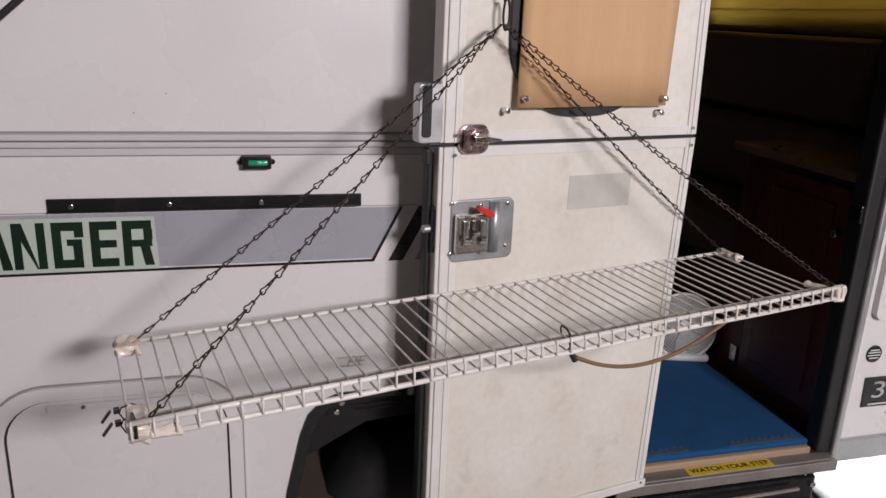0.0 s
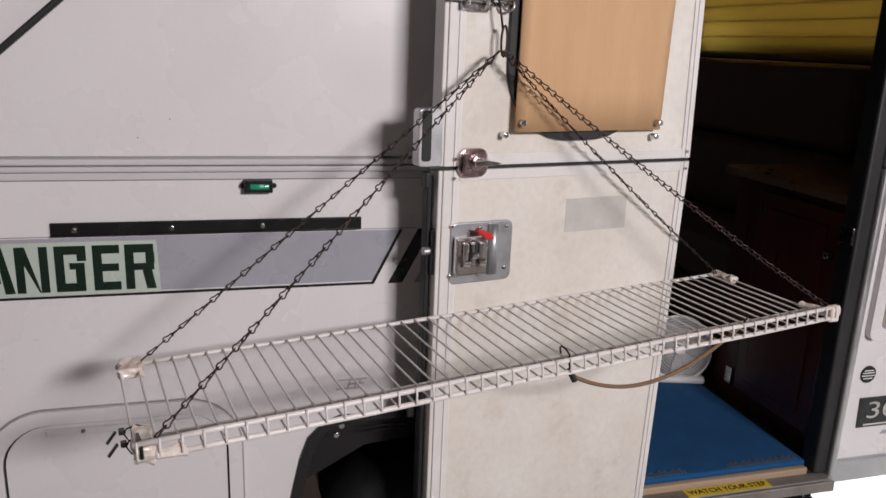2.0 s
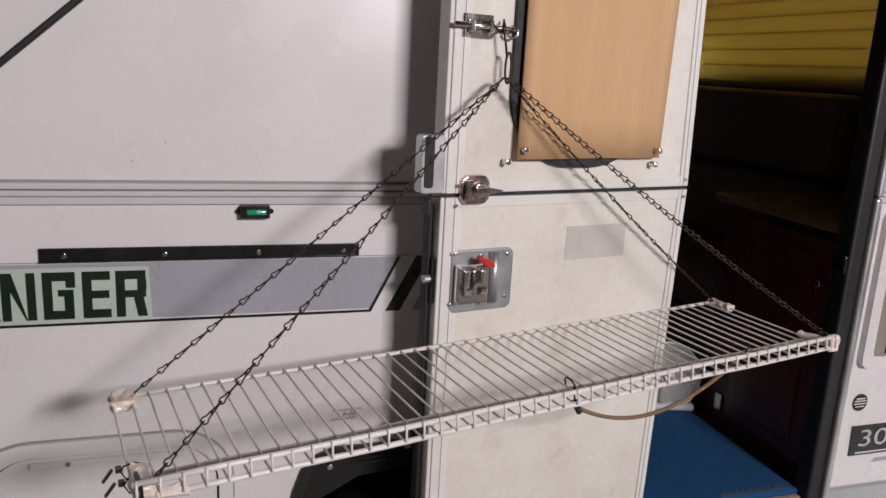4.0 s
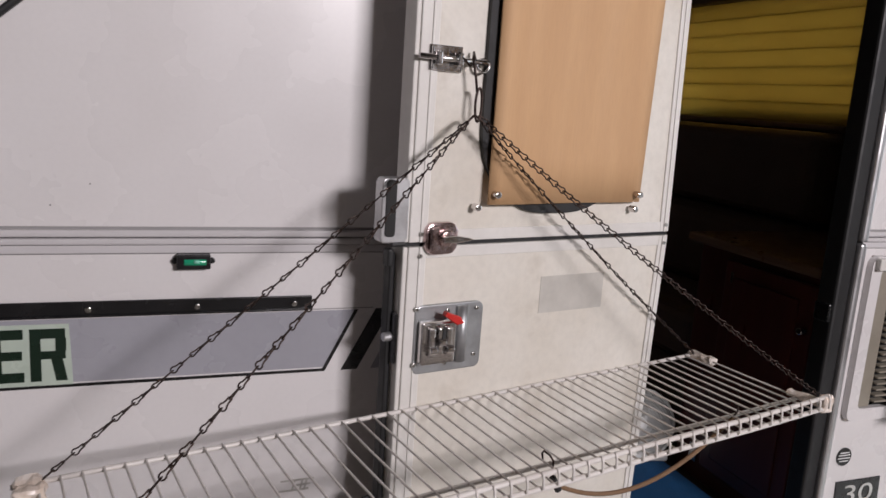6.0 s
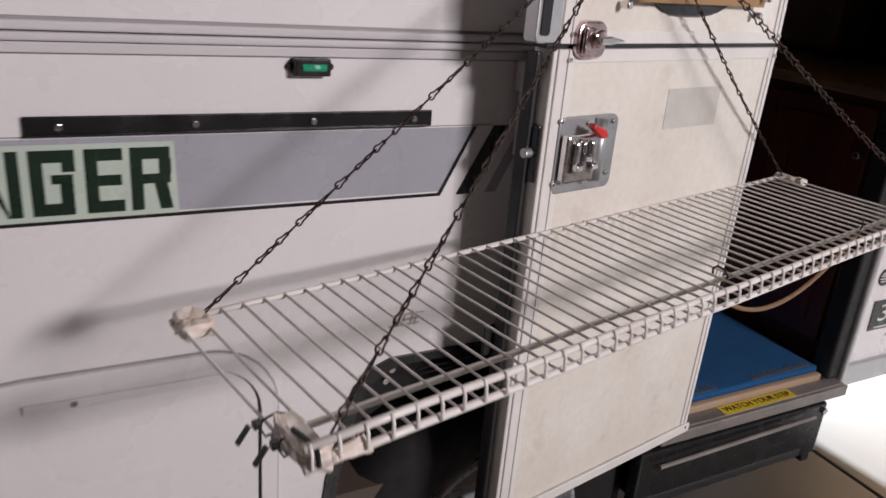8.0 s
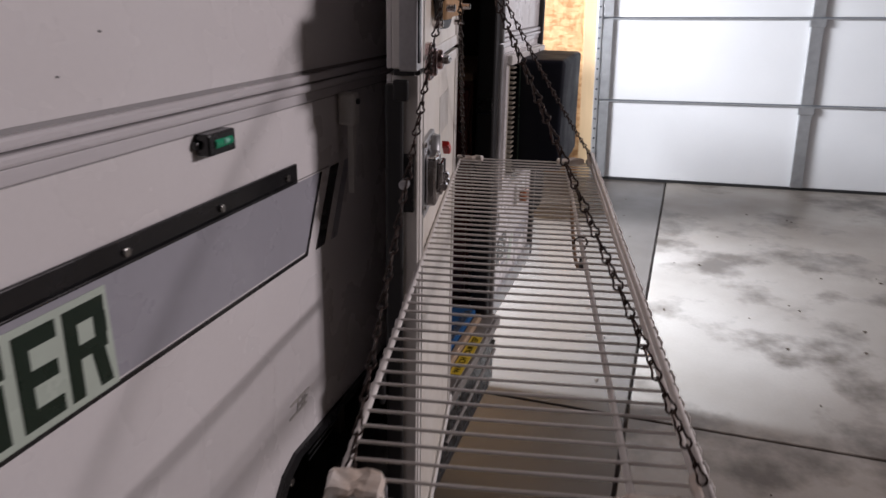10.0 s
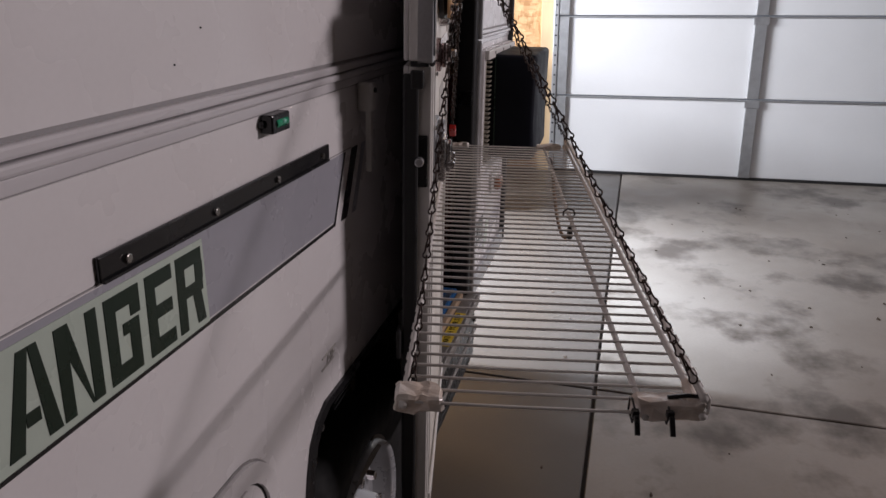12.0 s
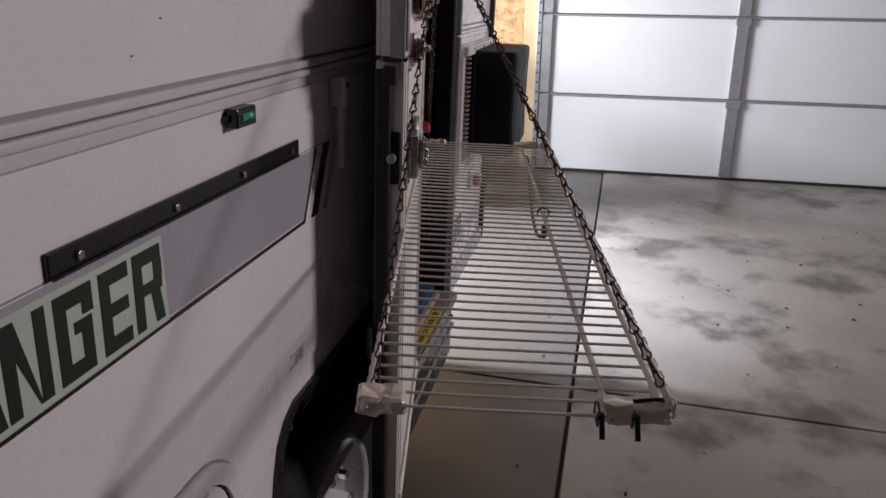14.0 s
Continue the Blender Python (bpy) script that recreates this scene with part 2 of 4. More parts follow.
def slab(outline, y0, y1, bm=None, bevel=0.0):
    """A plate in the x-z plane with the given outline, from y0 (front) to y1 (back)."""
    bm = bm or bmesh.new()
    front = [bm.verts.new((x, y0, z)) for x, z in outline]
    back = [bm.verts.new((x, y1, z)) for x, z in outline]
    n = len(outline)
    f = bm.faces.new(front)
    bm.faces.new(back[::-1])
    for i in range(n):
        bm.faces.new((front[i], back[i], back[(i + 1) % n], front[(i + 1) % n]))
    bmesh.ops.recalc_face_normals(bm, faces=bm.faces[:])
    if bevel:
        bmesh.ops.bevel(bm, geom=[e for e in f.edges], offset=bevel, segments=2, affect="EDGES", profile=0.5)
    return bm


def rounded(x0, x1, z0, z1, r, seg=6):
    out = []
    for cx, cz, a0 in ((x1 - r, z1 - r, 0), (x0 + r, z1 - r, 90), (x0 + r, z0 + r, 180), (x1 - r, z0 + r, 270)):
        for k in range(seg + 1):
            a = radians(a0 + 90 * k / seg)
            out.append((cx + r * math.cos(a), cz + r * math.sin(a)))
    return out


def ring_plate(outer, inner, y0, y1):
    """A frame between two outlines with as many points each."""
    bm = bmesh.new()
    n = len(outer)
    v = [[bm.verts.new((x, y, z)) for x, z in o] for o, y in ((outer, y0), (inner, y0), (inner, y1), (outer, y1))]
    for i in range(n):
        j = (i + 1) % n
        for k in range(4):
            a, b = v[k], v[(k + 1) % 4]
            bm.faces.new((a[i], a[j], b[j], b[i]))
    bmesh.ops.recalc_face_normals(bm, faces=bm.faces[:])
    return bm


def letters(text, size, depth=0.0008):
    """A flat mesh of words in the built-in font, facing +z."""
    cu = bpy.data.curves.new("words", "FONT")
    cu.body, cu.size, cu.extrude, cu.align_x, cu.align_y = text, size, depth, "CENTER", "CENTER"
    ob = bpy.data.objects.new("words", cu)
    scene.collection.objects.link(ob)
    me = bpy.data.meshes.new_from_object(ob.evaluated_get(bpy.context.evaluated_depsgraph_get()))
    bpy.data.objects.remove(ob)
    bpy.data.curves.remove(cu)
    return me


# ---- the garage ----
def plain(name, bm, material, label, category="wall", m=None):
    return tagged(put(name, bm, material, m), label, category, kind="structure")


GX, GTILT = 5.51, 0.85            # the vehicle door of the garage: its place at y = 0 and its turn against the motorhome
GATE = pose(GX + 0.07, 0.0, 0.0, 0, 0, -90 - GTILT)
plain("ceiling", box(-6, 7, -6, 3.3, 3.5, 3.6), M_PLASTER, "dark brown boarded garage ceiling", "ceiling")
plain("wall_south", box(-6, 7, -6.1, -6, 0, 3.5), M_PLASTER, "plain dark brown boarded garage wall", "wall")
plain("wall_west", box(-6.1, -6, -6, 3.3, 0, 3.5), M_PLASTER, "plain dark brown boarded garage wall", "wall")
bm = box(-6, 3.15, 3.2, 3.3, 0, 3.5)
box(4.65, 7, 3.2, 3.3, 0, 3.5, bm=bm)
box(3.15, 4.65, 3.2, 3.3, 0, 1.25, bm=bm)
box(3.15, 4.65, 3.2, 3.3, 2.25, 3.5, bm=bm)
plain("wall_north", bm, M_PLASTER, "dark brown boarded garage wall with an assumed window opening", "wall")
# end wall: the sectional door with strand board and a stud beside it; built along its own x axis, facing its -y
bm = box(-2.5, -0.13, 0.02, 0.14, 0, 3.5)
box(4.95, 7.5, 0.02, 0.14, 0, 3.5, bm=bm)
box(-0.13, 4.95, 0.02, 0.14, 3.02, 3.5, bm=bm)
plain("wall_east", bm, M_OSB, "bare strand board garage end wall", "wall", GATE)
plain("stud", box(-0.23, -0.132, -0.02, 0.018, 0, 3.5, 0.003), M_STUD, "bare pine stud beside the garage door", "stud", GATE)
plain("stud", box(-0.90, -0.86, -0.02, 0.018, 0, 3.5, 0.003), M_STUD, "bare pine stud on the strand board", "stud", GATE)

# ---- the floor: a ground sheet with slabs on it, open joints between ----
floor = plain("floor", box(-6, 7, -6, 3.3, -0.1, -0.012), M_JOINT, "grey stained garage concrete floor with sawn joints", "floor")
J_Y, J_X, GAP, SKEW = -0.403, 1.863, 0.006, 0.066
for x0, x1 in ((-6, J_X), (J_X, 7)):
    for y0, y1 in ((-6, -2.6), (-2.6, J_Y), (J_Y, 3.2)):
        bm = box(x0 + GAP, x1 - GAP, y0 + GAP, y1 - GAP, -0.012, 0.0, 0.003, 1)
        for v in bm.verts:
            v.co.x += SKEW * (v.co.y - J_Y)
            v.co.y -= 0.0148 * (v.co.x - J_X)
        # slabs beside and under the motorhome carry its shade in their colour
        part("concrete_slab", bm, M_SHADESLAB if y0 == J_Y else M_CONC, floor)

# ---- sectional garage door ----
gate = thing("garage_door", GATE, "closed white sectional steel garage door with grey struts", "garage door")
for i in range(5):
    z0 = 0.016 + 0.602 * i
    part("door_section", box(-0.11, 4.9, -0.045, 0.0, z0 + 0.004, z0 + 0.596, 0.006), M_GDOOR, gate)
    part("section_rail", box(-0.11, 4.9, -0.056, -0.0455, z0 + 0.586, z0 + 0.599, 0.003), M_STEEL, gate)
    for x in (-0.085, 1.333, 2.75, 4.165):
        w = 0.075 if x < 0 else 0.086
        part("strut", box(x, x + w, -0.068, -0.046, z0 + 0.006, z0 + 0.595, 0.003), M_STEEL, gate)
        if x > 0:
            h = part("hinge", box(x - 0.012, x + w + 0.012, -0.073, -0.069, z0 + 0.54, z0 + 0.594, 0.002), M_STEEL, gate)
part("bottom_seal", box(-0.11, 4.9, -0.05, 0.0, 0.0, 0.022, 0.004), M_BLACK, gate)
trk = part("track", box(-0.128, -0.09, -0.075, -0.02, 0.0, 3.0, 0.004), M_STEEL, gate)
for i in range(38):
    part("track_slot", cyl(0.008, 0.006, 10, Matrix.Translation((-0.108, -0.0735, 0.1 + 0.075 * i)) @ Matrix.Rotation(radians(90), 4, "X")), M_BLACK, gate)

# ---- assumed, unseen window in the long wall behind the vehicle, and the tube lights ----
win = thing("window_1", pose(3.9, 3.25, 1.75), "white framed garage window, assumed and out of view", "window", kind="structure")
part("window_frame", ring_plate(rounded(-0.75, 0.75, -0.5, 0.5, 0.01, 1), rounded(-0.69, 0.69, -0.44, 0.44, 0.01, 1), -0.06, 0.05), M_DTRIM, win)
part("mullion", box(-0.02, 0.02, -0.05, 0.04, -0.44, 0.44, 0.003), M_DTRIM, win)
for k, (tx, ty, tz) in enumerate((TUBE, BACK)):
    tl = thing("ceiling_light", pose(tx, ty, tz + 0.06), "white ceiling light fitting hung on rods", "ceiling light", "ceiling lights")
    part("housing", box(-0.24, 0.24, -0.18, 0.18, 0.0, 0.06, 0.008), M_DTRIM, tl)
    part("hanger", tube([(-0.2, 0, 0.06), (-0.2, 0, 3.5 - tz - 0.06)], 0.004, 6), M_STEEL, tl)
    part("hanger", tube([(0.2, 0, 0.06), (0.2, 0, 3.5 - tz - 0.06)], 0.004, 6), M_STEEL, tl)

# ---- the motorhome ----
rv = thing("motorhome", pose(0, 0, 0), "white older motorhome with a grey and green side stripe", "motorhome")
OX0, OX1, RV_X0, RV_X1, SK = 0.86, 1.428, -4.2, 2.02, 0.5   # door opening, ends of the body, lower edge
BELT0, BELT1 = 1.240, 1.281


def side(name, rects, y0, y1, material, label=""):
    bm = bmesh.new()
    for x0, x1, z0, z1 in rects:
        box(x0, x1, y0, y1, z0, z1, bm=bm)
    return part(name, bm, material, rv, label)


# wheel opening outline, slanting front edge
ARCH = [(0.15, SK), (0.158, 0.577), (0.185, 0.70), (0.2, 0.742), (0.225, 0.768), (0.26, 0.782), (0.74, 0.782), (0.775, 0.768), (0.80, 0.742), (0.815, 0.70), (0.84, 0.577), (0.848, SK)]
low = [(RV_X0, SK), (RV_X0, BELT0), (OX0, BELT0), (OX0, SK)] + ARCH[::-1]
part("lower_side_panel", slab(low, 0.0, 0.045), M_BODY, rv)
for r in [(OX1 + 0.026, RV_X1, SK + 0.045, 0.86), (OX1 + 0.026, 1.488, 0.86, BELT0), (1.995, RV_X1, 0.86, BELT0), (1.488, 1.995, 1.225, BELT0)]:
    side("lower_side_panel", [r], 0.0, 0.045, M_BODY)
side("upper_side_panel", [(RV_X0, OX0, BELT1, 2.95)], 0.0, 0.045, M_BODY)
side("upper_side_panel", [(OX1 + 0.026, RV_X1, BELT1, 2.95)], 0.0, 0.045, M_BODY)
side("upper_side_panel", [(OX0, OX1 + 0.026, 2.4, 2.95)], 0.0, 0.045, M_BODY)
for x0, x1 in ((RV_X0, OX0), (OX1 + 0.026, RV_X1)):
    part("belt_seam", box(x0, x1, 0.0015, 0.04, BELT0, BELT1), M_SEAM, rv)
    part("belt_trim", box(x0, x1, -0.007, 0.03, 1.2662, 1.2768, 0.003), M_TRIM, rv, "satin aluminium belt trim")
    part("belt_trim", box(x0, x1, -0.009, 0.03, 1.2552, 1.2648, 0.003), M_TRIM, rv, "satin aluminium belt trim")
    part("belt_trim", box(x0, x1, -0.003, 0.03, 1.2420, 1.2538, 0.001), M_TRIM, rv, "satin aluminium belt trim")
part("lower_seam", box(RV_X0, 0.40, -0.0012, 0.002, 1.1475, 1.1488), M_SEAM, rv)
part("sill_rail", box(OX1 + 0.012, RV_X1 + 0.01, -0.012, 0.03, SK - 0.012, SK + 0.045, 0.004), M_ALU, rv, "dull aluminium sill rail")
part("rear_corner", box(RV_X1, RV_X1 + 0.03, -0.015, 0.05, SK, 2.95, 0.006), M_BLACK, rv)
for y0, y1, z0, z1 in ((0.05, 0.5, SK, 2.95), (1.7, 2.3, SK, 2.95), (0.5, 1.7, SK, 1.52), (0.5, 1.7, 1.88, 2.95)):
    part("rear_panel", box(RV_X1, RV_X1 + 0.028, y0, y1, z0, z1), M_BODY, rv)
    part("inner_lining", box(1.99, RV_X1 - 0.001, max(y0, 0.062), min(y1, 2.298), max(z0, 0.546), z1), M_INNER, rv)
part("far_side_panel", box(RV_X0, RV_X1 + 0.03, 2.3, 2.345, SK, 2.95), M_BODY, rv)
part("front_panel", box(RV_X0 - 0.04, RV_X0, 0, 2.345, SK, 2.95), M_BODY, rv)
part("roof", box(RV_X0 - 0.04, RV_X1 + 0.03, 0, 2.345, 2.95, 3.0, 0.01), M_BODY, rv)
part("cabin_floor", box(RV_X0, RV_X1, 0.03, 2.3, 0.46, 0.513), M_INNER, rv)
part("underbody", box(RV_X0, 0.13, 0.1, 2.25, 0.34, 0.455), M_BLACK, rv)
part("underbody", box(0.76, RV_X1, 0.32, 2.25, 0.36, 0.455), M_BLACK, rv)
# wheel well and wheel
part("arch_lip", slab(ARCH + [(0.5 + (x - 0.5) * 0.94, SK + (z - SK) * 0.95) for x, z in ARCH[::-1]], -0.006, 0.004), M_GLOSSB, rv, "glossy black wheel arch lip")
part("wheel_well", box(0.842, 0.858, 0.046, 0.30, 0.42, 0.789), M_BLACK, rv)
part("wheel_well", box(0.1, 0.856, 0.30, 0.32, 0.16, 0.83), M_BLACK, rv)
part("wheel_well", box(0.1, 0.856, 0.046, 0.30, 0.79, 0.82), M_BLACK, rv)
part("wheel_well", box(0.10, 0.13, 0.05, 0.30, 0.16, 0.80), M_BLACK, rv)
part("arch_liner", slab([(0.165, 0.60), (0.2, 0.735), (0.26, 0.775), (0.74, 0.775), (0.80, 0.735), (0.83, 0.60), (0.68, 0.685), (0.50, 0.70), (0.32, 0.685)], 0.05, 0.056), M_LINER, rv, "glossy black arch liner")
for z, w in ((0.752, 0.10), (0.742, 0.08)):
    part("liner_rib", tube([(0.31, 0.004, z - 0.004), (0.31 + w, 0.004, z)], 0.0018, 6), M_GLOSSB, rv)
part("arch_screw", cyl(0.006, 0.006, 14, pose(0.265, 0.003, 0.757, 90), bevel=0.001), M_SCREW, rv)
part("arch_screw", cyl(0.006, 0.006, 14, pose(0.255, 0.003, 0.738, 90), bevel=0.001), M_SCREW, rv)
WC = Vector((0.525, 0.128, 0.335))
bm = bmesh.new()
prof = [(0.18, -0.085), (0.20, -0.105), (0.27, -0.11), (0.315, -0.095), (0.333, -0.06), (0.335, 0.06), (0.315, 0.1), (0.18, 0.1)]
rings = [[bm.verts.new((r * math.cos(2 * math.pi * k / 48), y, r * math.sin(2 * math.pi * k / 48))) for r, y in prof] for k in range(48)]
for k in range(48):
    a, b = rings[k], rings[(k + 1) % 48]
    for i in range(len(prof) - 1):
        bm.faces.new((a[i], a[i + 1], b[i + 1], b[i]))
wheel = part("wheel", bm, M_TYRE, rv, "black tyre on a silver wheel", Matrix.Translation(WC), True)
bm = bmesh.new()
prof = [(0.187, -0.092), (0.181, -0.112), (0.173, -0.10), (0.167, -0.055), (0.15, -0.045), (0.14, -0.07), (0.08, -0.085), (0.075, -0.11), (0.0, -0.115)]
rings = [[bm.verts.new((r * math.cos(2 * math.pi * k / 48), y, r * math.sin(2 * math.pi * k / 48))) for r, y in prof[:-1]] for k in range(48)]
mid = bm.verts.new((0, -0.115, 0))
for k in range(48):
    a, b = rings[k], rings[(k + 1) % 48]
    for i in range(len(prof) - 2):
        bm.faces.new((a[i], a[i + 1], b[i + 1], b[i]))
    bm.faces.new((a[-1], mid, b[-1]))
part("rim", bm, M_RIM, wheel, "silver steel rim", None, True)
for k in range(8):
    a = 2 * math.pi * k / 8
    part("lug_nut", cyl(0.011, 0.02, 6, Matrix.Translation((0.11 * math.cos(a), -0.088, 0.11 * math.sin(a))) @ Matrix.Rotation(radians(90), 4, "X"), bevel=0.002), M_CHROME, wheel)

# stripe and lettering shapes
Y1, Y2, Y3 = -0.0008, -0.0016, -0.0024
part("stripe", slab([(RV_X0, 1.048), (RV_X0, 1.1455), (0.374, 1.1455), (0.322, 1.050)], Y1, 0.0005), M_STRIPE, rv, "grey-blue vinyl stripe")
part("stripe_edge", slab([(RV_X0, 1.040), (RV_X0, 1.0445), (0.319, 1.0475), (0.369, 1.1455), (0.375, 1.1455), (0.323, 1.043)], Y2, 0.0005), M_GLOSSB, rv)
part("stripe_slash", slab([(0.350, 1.043), (0.405, 1.1465), (0.432, 1.1465), (0.377, 1.043)], Y1, 0.0005), M_GLOSSB, rv)
part("stripe_slash", slab([(0.400, 1.043), (0.453, 1.1465), (0.471, 1.1465), (0.419, 1.043)], Y1, 0.0005), M_STRIPE, rv)
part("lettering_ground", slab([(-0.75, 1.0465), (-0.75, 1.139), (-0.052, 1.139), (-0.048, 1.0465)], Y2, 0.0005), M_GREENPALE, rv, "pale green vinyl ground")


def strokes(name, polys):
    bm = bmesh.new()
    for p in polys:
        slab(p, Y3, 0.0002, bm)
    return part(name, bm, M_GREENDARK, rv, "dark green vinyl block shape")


def q(x0, x1, z0, z1, s=0.0):
    """An upright bar, leaning by s at its top."""
    return [(x0, z0), (x1, z0), (x1 + s, z1), (x0 + s, z1)]


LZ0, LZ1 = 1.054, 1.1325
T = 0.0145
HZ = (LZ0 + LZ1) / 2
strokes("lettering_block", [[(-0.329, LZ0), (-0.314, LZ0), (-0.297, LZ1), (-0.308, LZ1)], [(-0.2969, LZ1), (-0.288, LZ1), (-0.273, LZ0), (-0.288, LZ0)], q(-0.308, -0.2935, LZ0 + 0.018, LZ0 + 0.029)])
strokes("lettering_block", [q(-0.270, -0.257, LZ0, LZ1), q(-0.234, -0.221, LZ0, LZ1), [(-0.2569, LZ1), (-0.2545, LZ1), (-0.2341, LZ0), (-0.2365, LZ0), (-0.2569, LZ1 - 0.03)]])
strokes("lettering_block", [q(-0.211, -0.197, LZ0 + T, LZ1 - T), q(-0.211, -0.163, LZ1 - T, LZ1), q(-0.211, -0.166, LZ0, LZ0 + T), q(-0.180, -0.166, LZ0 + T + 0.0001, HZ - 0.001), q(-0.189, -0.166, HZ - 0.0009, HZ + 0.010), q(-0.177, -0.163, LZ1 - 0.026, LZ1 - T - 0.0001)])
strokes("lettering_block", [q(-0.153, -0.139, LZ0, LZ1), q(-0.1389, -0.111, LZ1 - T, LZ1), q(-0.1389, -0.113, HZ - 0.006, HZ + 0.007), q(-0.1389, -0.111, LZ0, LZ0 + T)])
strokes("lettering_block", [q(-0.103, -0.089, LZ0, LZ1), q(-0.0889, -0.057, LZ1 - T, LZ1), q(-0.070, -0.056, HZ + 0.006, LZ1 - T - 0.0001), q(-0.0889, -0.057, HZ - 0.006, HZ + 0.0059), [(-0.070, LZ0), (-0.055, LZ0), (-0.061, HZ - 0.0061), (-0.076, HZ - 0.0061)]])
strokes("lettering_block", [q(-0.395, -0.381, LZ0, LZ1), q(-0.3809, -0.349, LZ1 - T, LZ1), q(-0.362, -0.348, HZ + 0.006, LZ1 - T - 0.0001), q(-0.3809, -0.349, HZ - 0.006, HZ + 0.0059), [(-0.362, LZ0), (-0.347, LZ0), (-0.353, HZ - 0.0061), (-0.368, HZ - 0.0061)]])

# black rail with screws above the stripe
rail = part("black_rail", box(-0.213, 0.298, -0.0050, -0.0005, 1.149, 1.172, 0.0015), M_GLOSSB, rv, "short black plastic rail screwed on")
part("rail_lip", box(-0.213, 0.291, -0.0085, -0.0052, 1.149, 1.152, 0.001), M_GLOSSB, rail)
for x in (-0.177, -0.026, 0.124, 0.27):
    part("screw", cyl(0.0045, 0.004, 14, pose(x, -0.0062, 1.160, 90), bevel=0.001), M_SCREW, rail)
# a diagonal prop resting along the upper side panel
part("awning_arm", tube([(-0.62, -0.012, 1.12), (-0.30, -0.012, 1.405), (0.05, -0.012, 1.715), (0.6, -0.012, 2.2)], 0.0055, 10), M_BLACK, rv, "dark thin awning arm")

# access hatch
hatch = part("access_hatch", ring_plate(rounded(-0.345, 0.082, 0.36, 0.853, 0.10, 8), rounded(-0.318, 0.058, 0.385, 0.828, 0.078, 8), -0.008, 0.0), M_BODY, rv, "white rounded access hatch", Matrix.Translation((-0.004, 0, -0.013)))
part("hatch_seal", ring_plate(rounded(-0.3185, 0.0585, 0.384, 0.829, 0.0785, 8), rounded(-0.314, 0.054, 0.388, 0.825, 0.074, 8), -0.0025, 0.0), M_BLACK, hatch)
part("hatch_seal", ring_plate(rounded(-0.348, 0.085, 0.357, 0.856, 0.103, 8), rounded(-0.345, 0.082, 0.36, 0.853, 0.10, 8), -0.002, 0.0), M_SEAM, hatch)
part("hatch_lid", slab(rounded(-0.314, 0.054, 0.388, 0.825, 0.074, 8), -0.003, 0.0, bevel=0.001), M_BODY, hatch)
part("hatch_hinge", box(-0.245, 0.002, -0.008, -0.0032, 0.806, 0.819, 0.002), M_BODY, hatch)
part("hatch_hinge_pin", cyl(0.004, 0.004, 10, pose(-0.185, -0.009, 0.813, 90)), M_SCREW, hatch)
# worn print above the wheel arch
bm = bmesh.new()
for x, z, w in ((0.215, 0.846, 0.055), (0.212, 0.828, 0.05), (0.235, 0.837, 0.03)):
    slab([(x, z), (x + w, z + 0.001), (x + w, z + 0.004), (x, z + 0.003)], -0.0012, 0.0003, bm)
for x in (0.232, 0.245, 0.252):
    slab([(x, 0.828), (x + 0.003, 0.828), (x + 0.008, 0.848), (x + 0.005, 0.848)], -0.0012, 0.0003, bm)
part("worn_print", bm, M_SMUDGE, rv, "worn grey print", Matrix.Translation((0.042, 0, 0.006)))
# small specks on the upper panel
for x, z in ((-0.071, 1.311), (-0.02, 1.342)):
    part("speck", cyl(0.001, 0.001, 8, pose(x, -0.0006, z, 90)), M_BLACK, rv)
# wall catch for the door
catch = part("holdback_catch", box(0.470, 0.492, -0.026, -0.001, 1.195, 1.24, 0.004), M_DTRIM, rv, "white door holdback catch", Matrix.Translation((-0.04, 0, 0.004)))
part("catch_arm", slab([(0.474, 1.10), (0.478, 1.10), (0.488, 1.2), (0.474, 1.2)], -0.022, -0.014), M_DTRIM, catch)
part("catch_screw", cyl(0.004, 0.004, 10, pose(0.481, -0.027, 1.228, 90)), M_BLACK, catch)

# door opening: frame, sill, jambs
part("door_frame", box(OX1 + 0.011, OX1 + 0.028, -0.014, 0.03, SK, BELT0 + 0.012, 0.005), M_ALU, rv, "aluminium entry door frame")
part("door_frame", box(OX1 + 0.011, OX1 + 0.028, -0.0142, 0.03, BELT0 + 0.015, 2.45, 0.005), M_ALU, rv, "aluminium entry door frame")
part("door_frame", box(OX0 - 0.03, OX0, -0.003, 0.03, SK, 2.45, 0.004), M_ALU, rv, "aluminium entry door frame")
part("jamb_seal", box(OX1 - 0.026, OX1 + 0.0105, -0.004, 0.045, SK + 0.012, 2.4, 0.006), M_BLACK, rv, "black rubber door seal")
part("jamb_seal", box(OX0 + 0.0005, OX0 + 0.02, 0.0, 0.08, SK + 0.03, 2.4, 0.006), M_BLACK, rv, "black rubber door seal")
part("strike_box", box(OX1 - 0.034, OX1 - 0.0265, 0.0, 0.04, 1.08, 1.12, 0.003), M_GLOSSB, rv)
sill = part("entry_sill", box(OX0, OX1 + 0.01, -0.026, 0.008, SK - 0.006, SK + 0.010, 0.003), M_SILL, rv, "worn aluminium entry sill")
part("sill_edge", box(OX0, OX1 + 0.01, -0.036, -0.0265, SK - 0.018, SK + 0.009, 0.003), M_SILL, sill)
part("wood_edge", box(OX0, OX1 - 0.033, 0.0085, 0.026, SK + 0.004, SK + 0.024, 0.004), M_WOOD, rv, "pale wooden floor edge")
sticker = part("warning_sticker", box(1.048, 1.270, -0.0255, 0.004, SK + 0.0102, SK + 0.0112), M_YELLOW, sill, "yellow warning sticker")
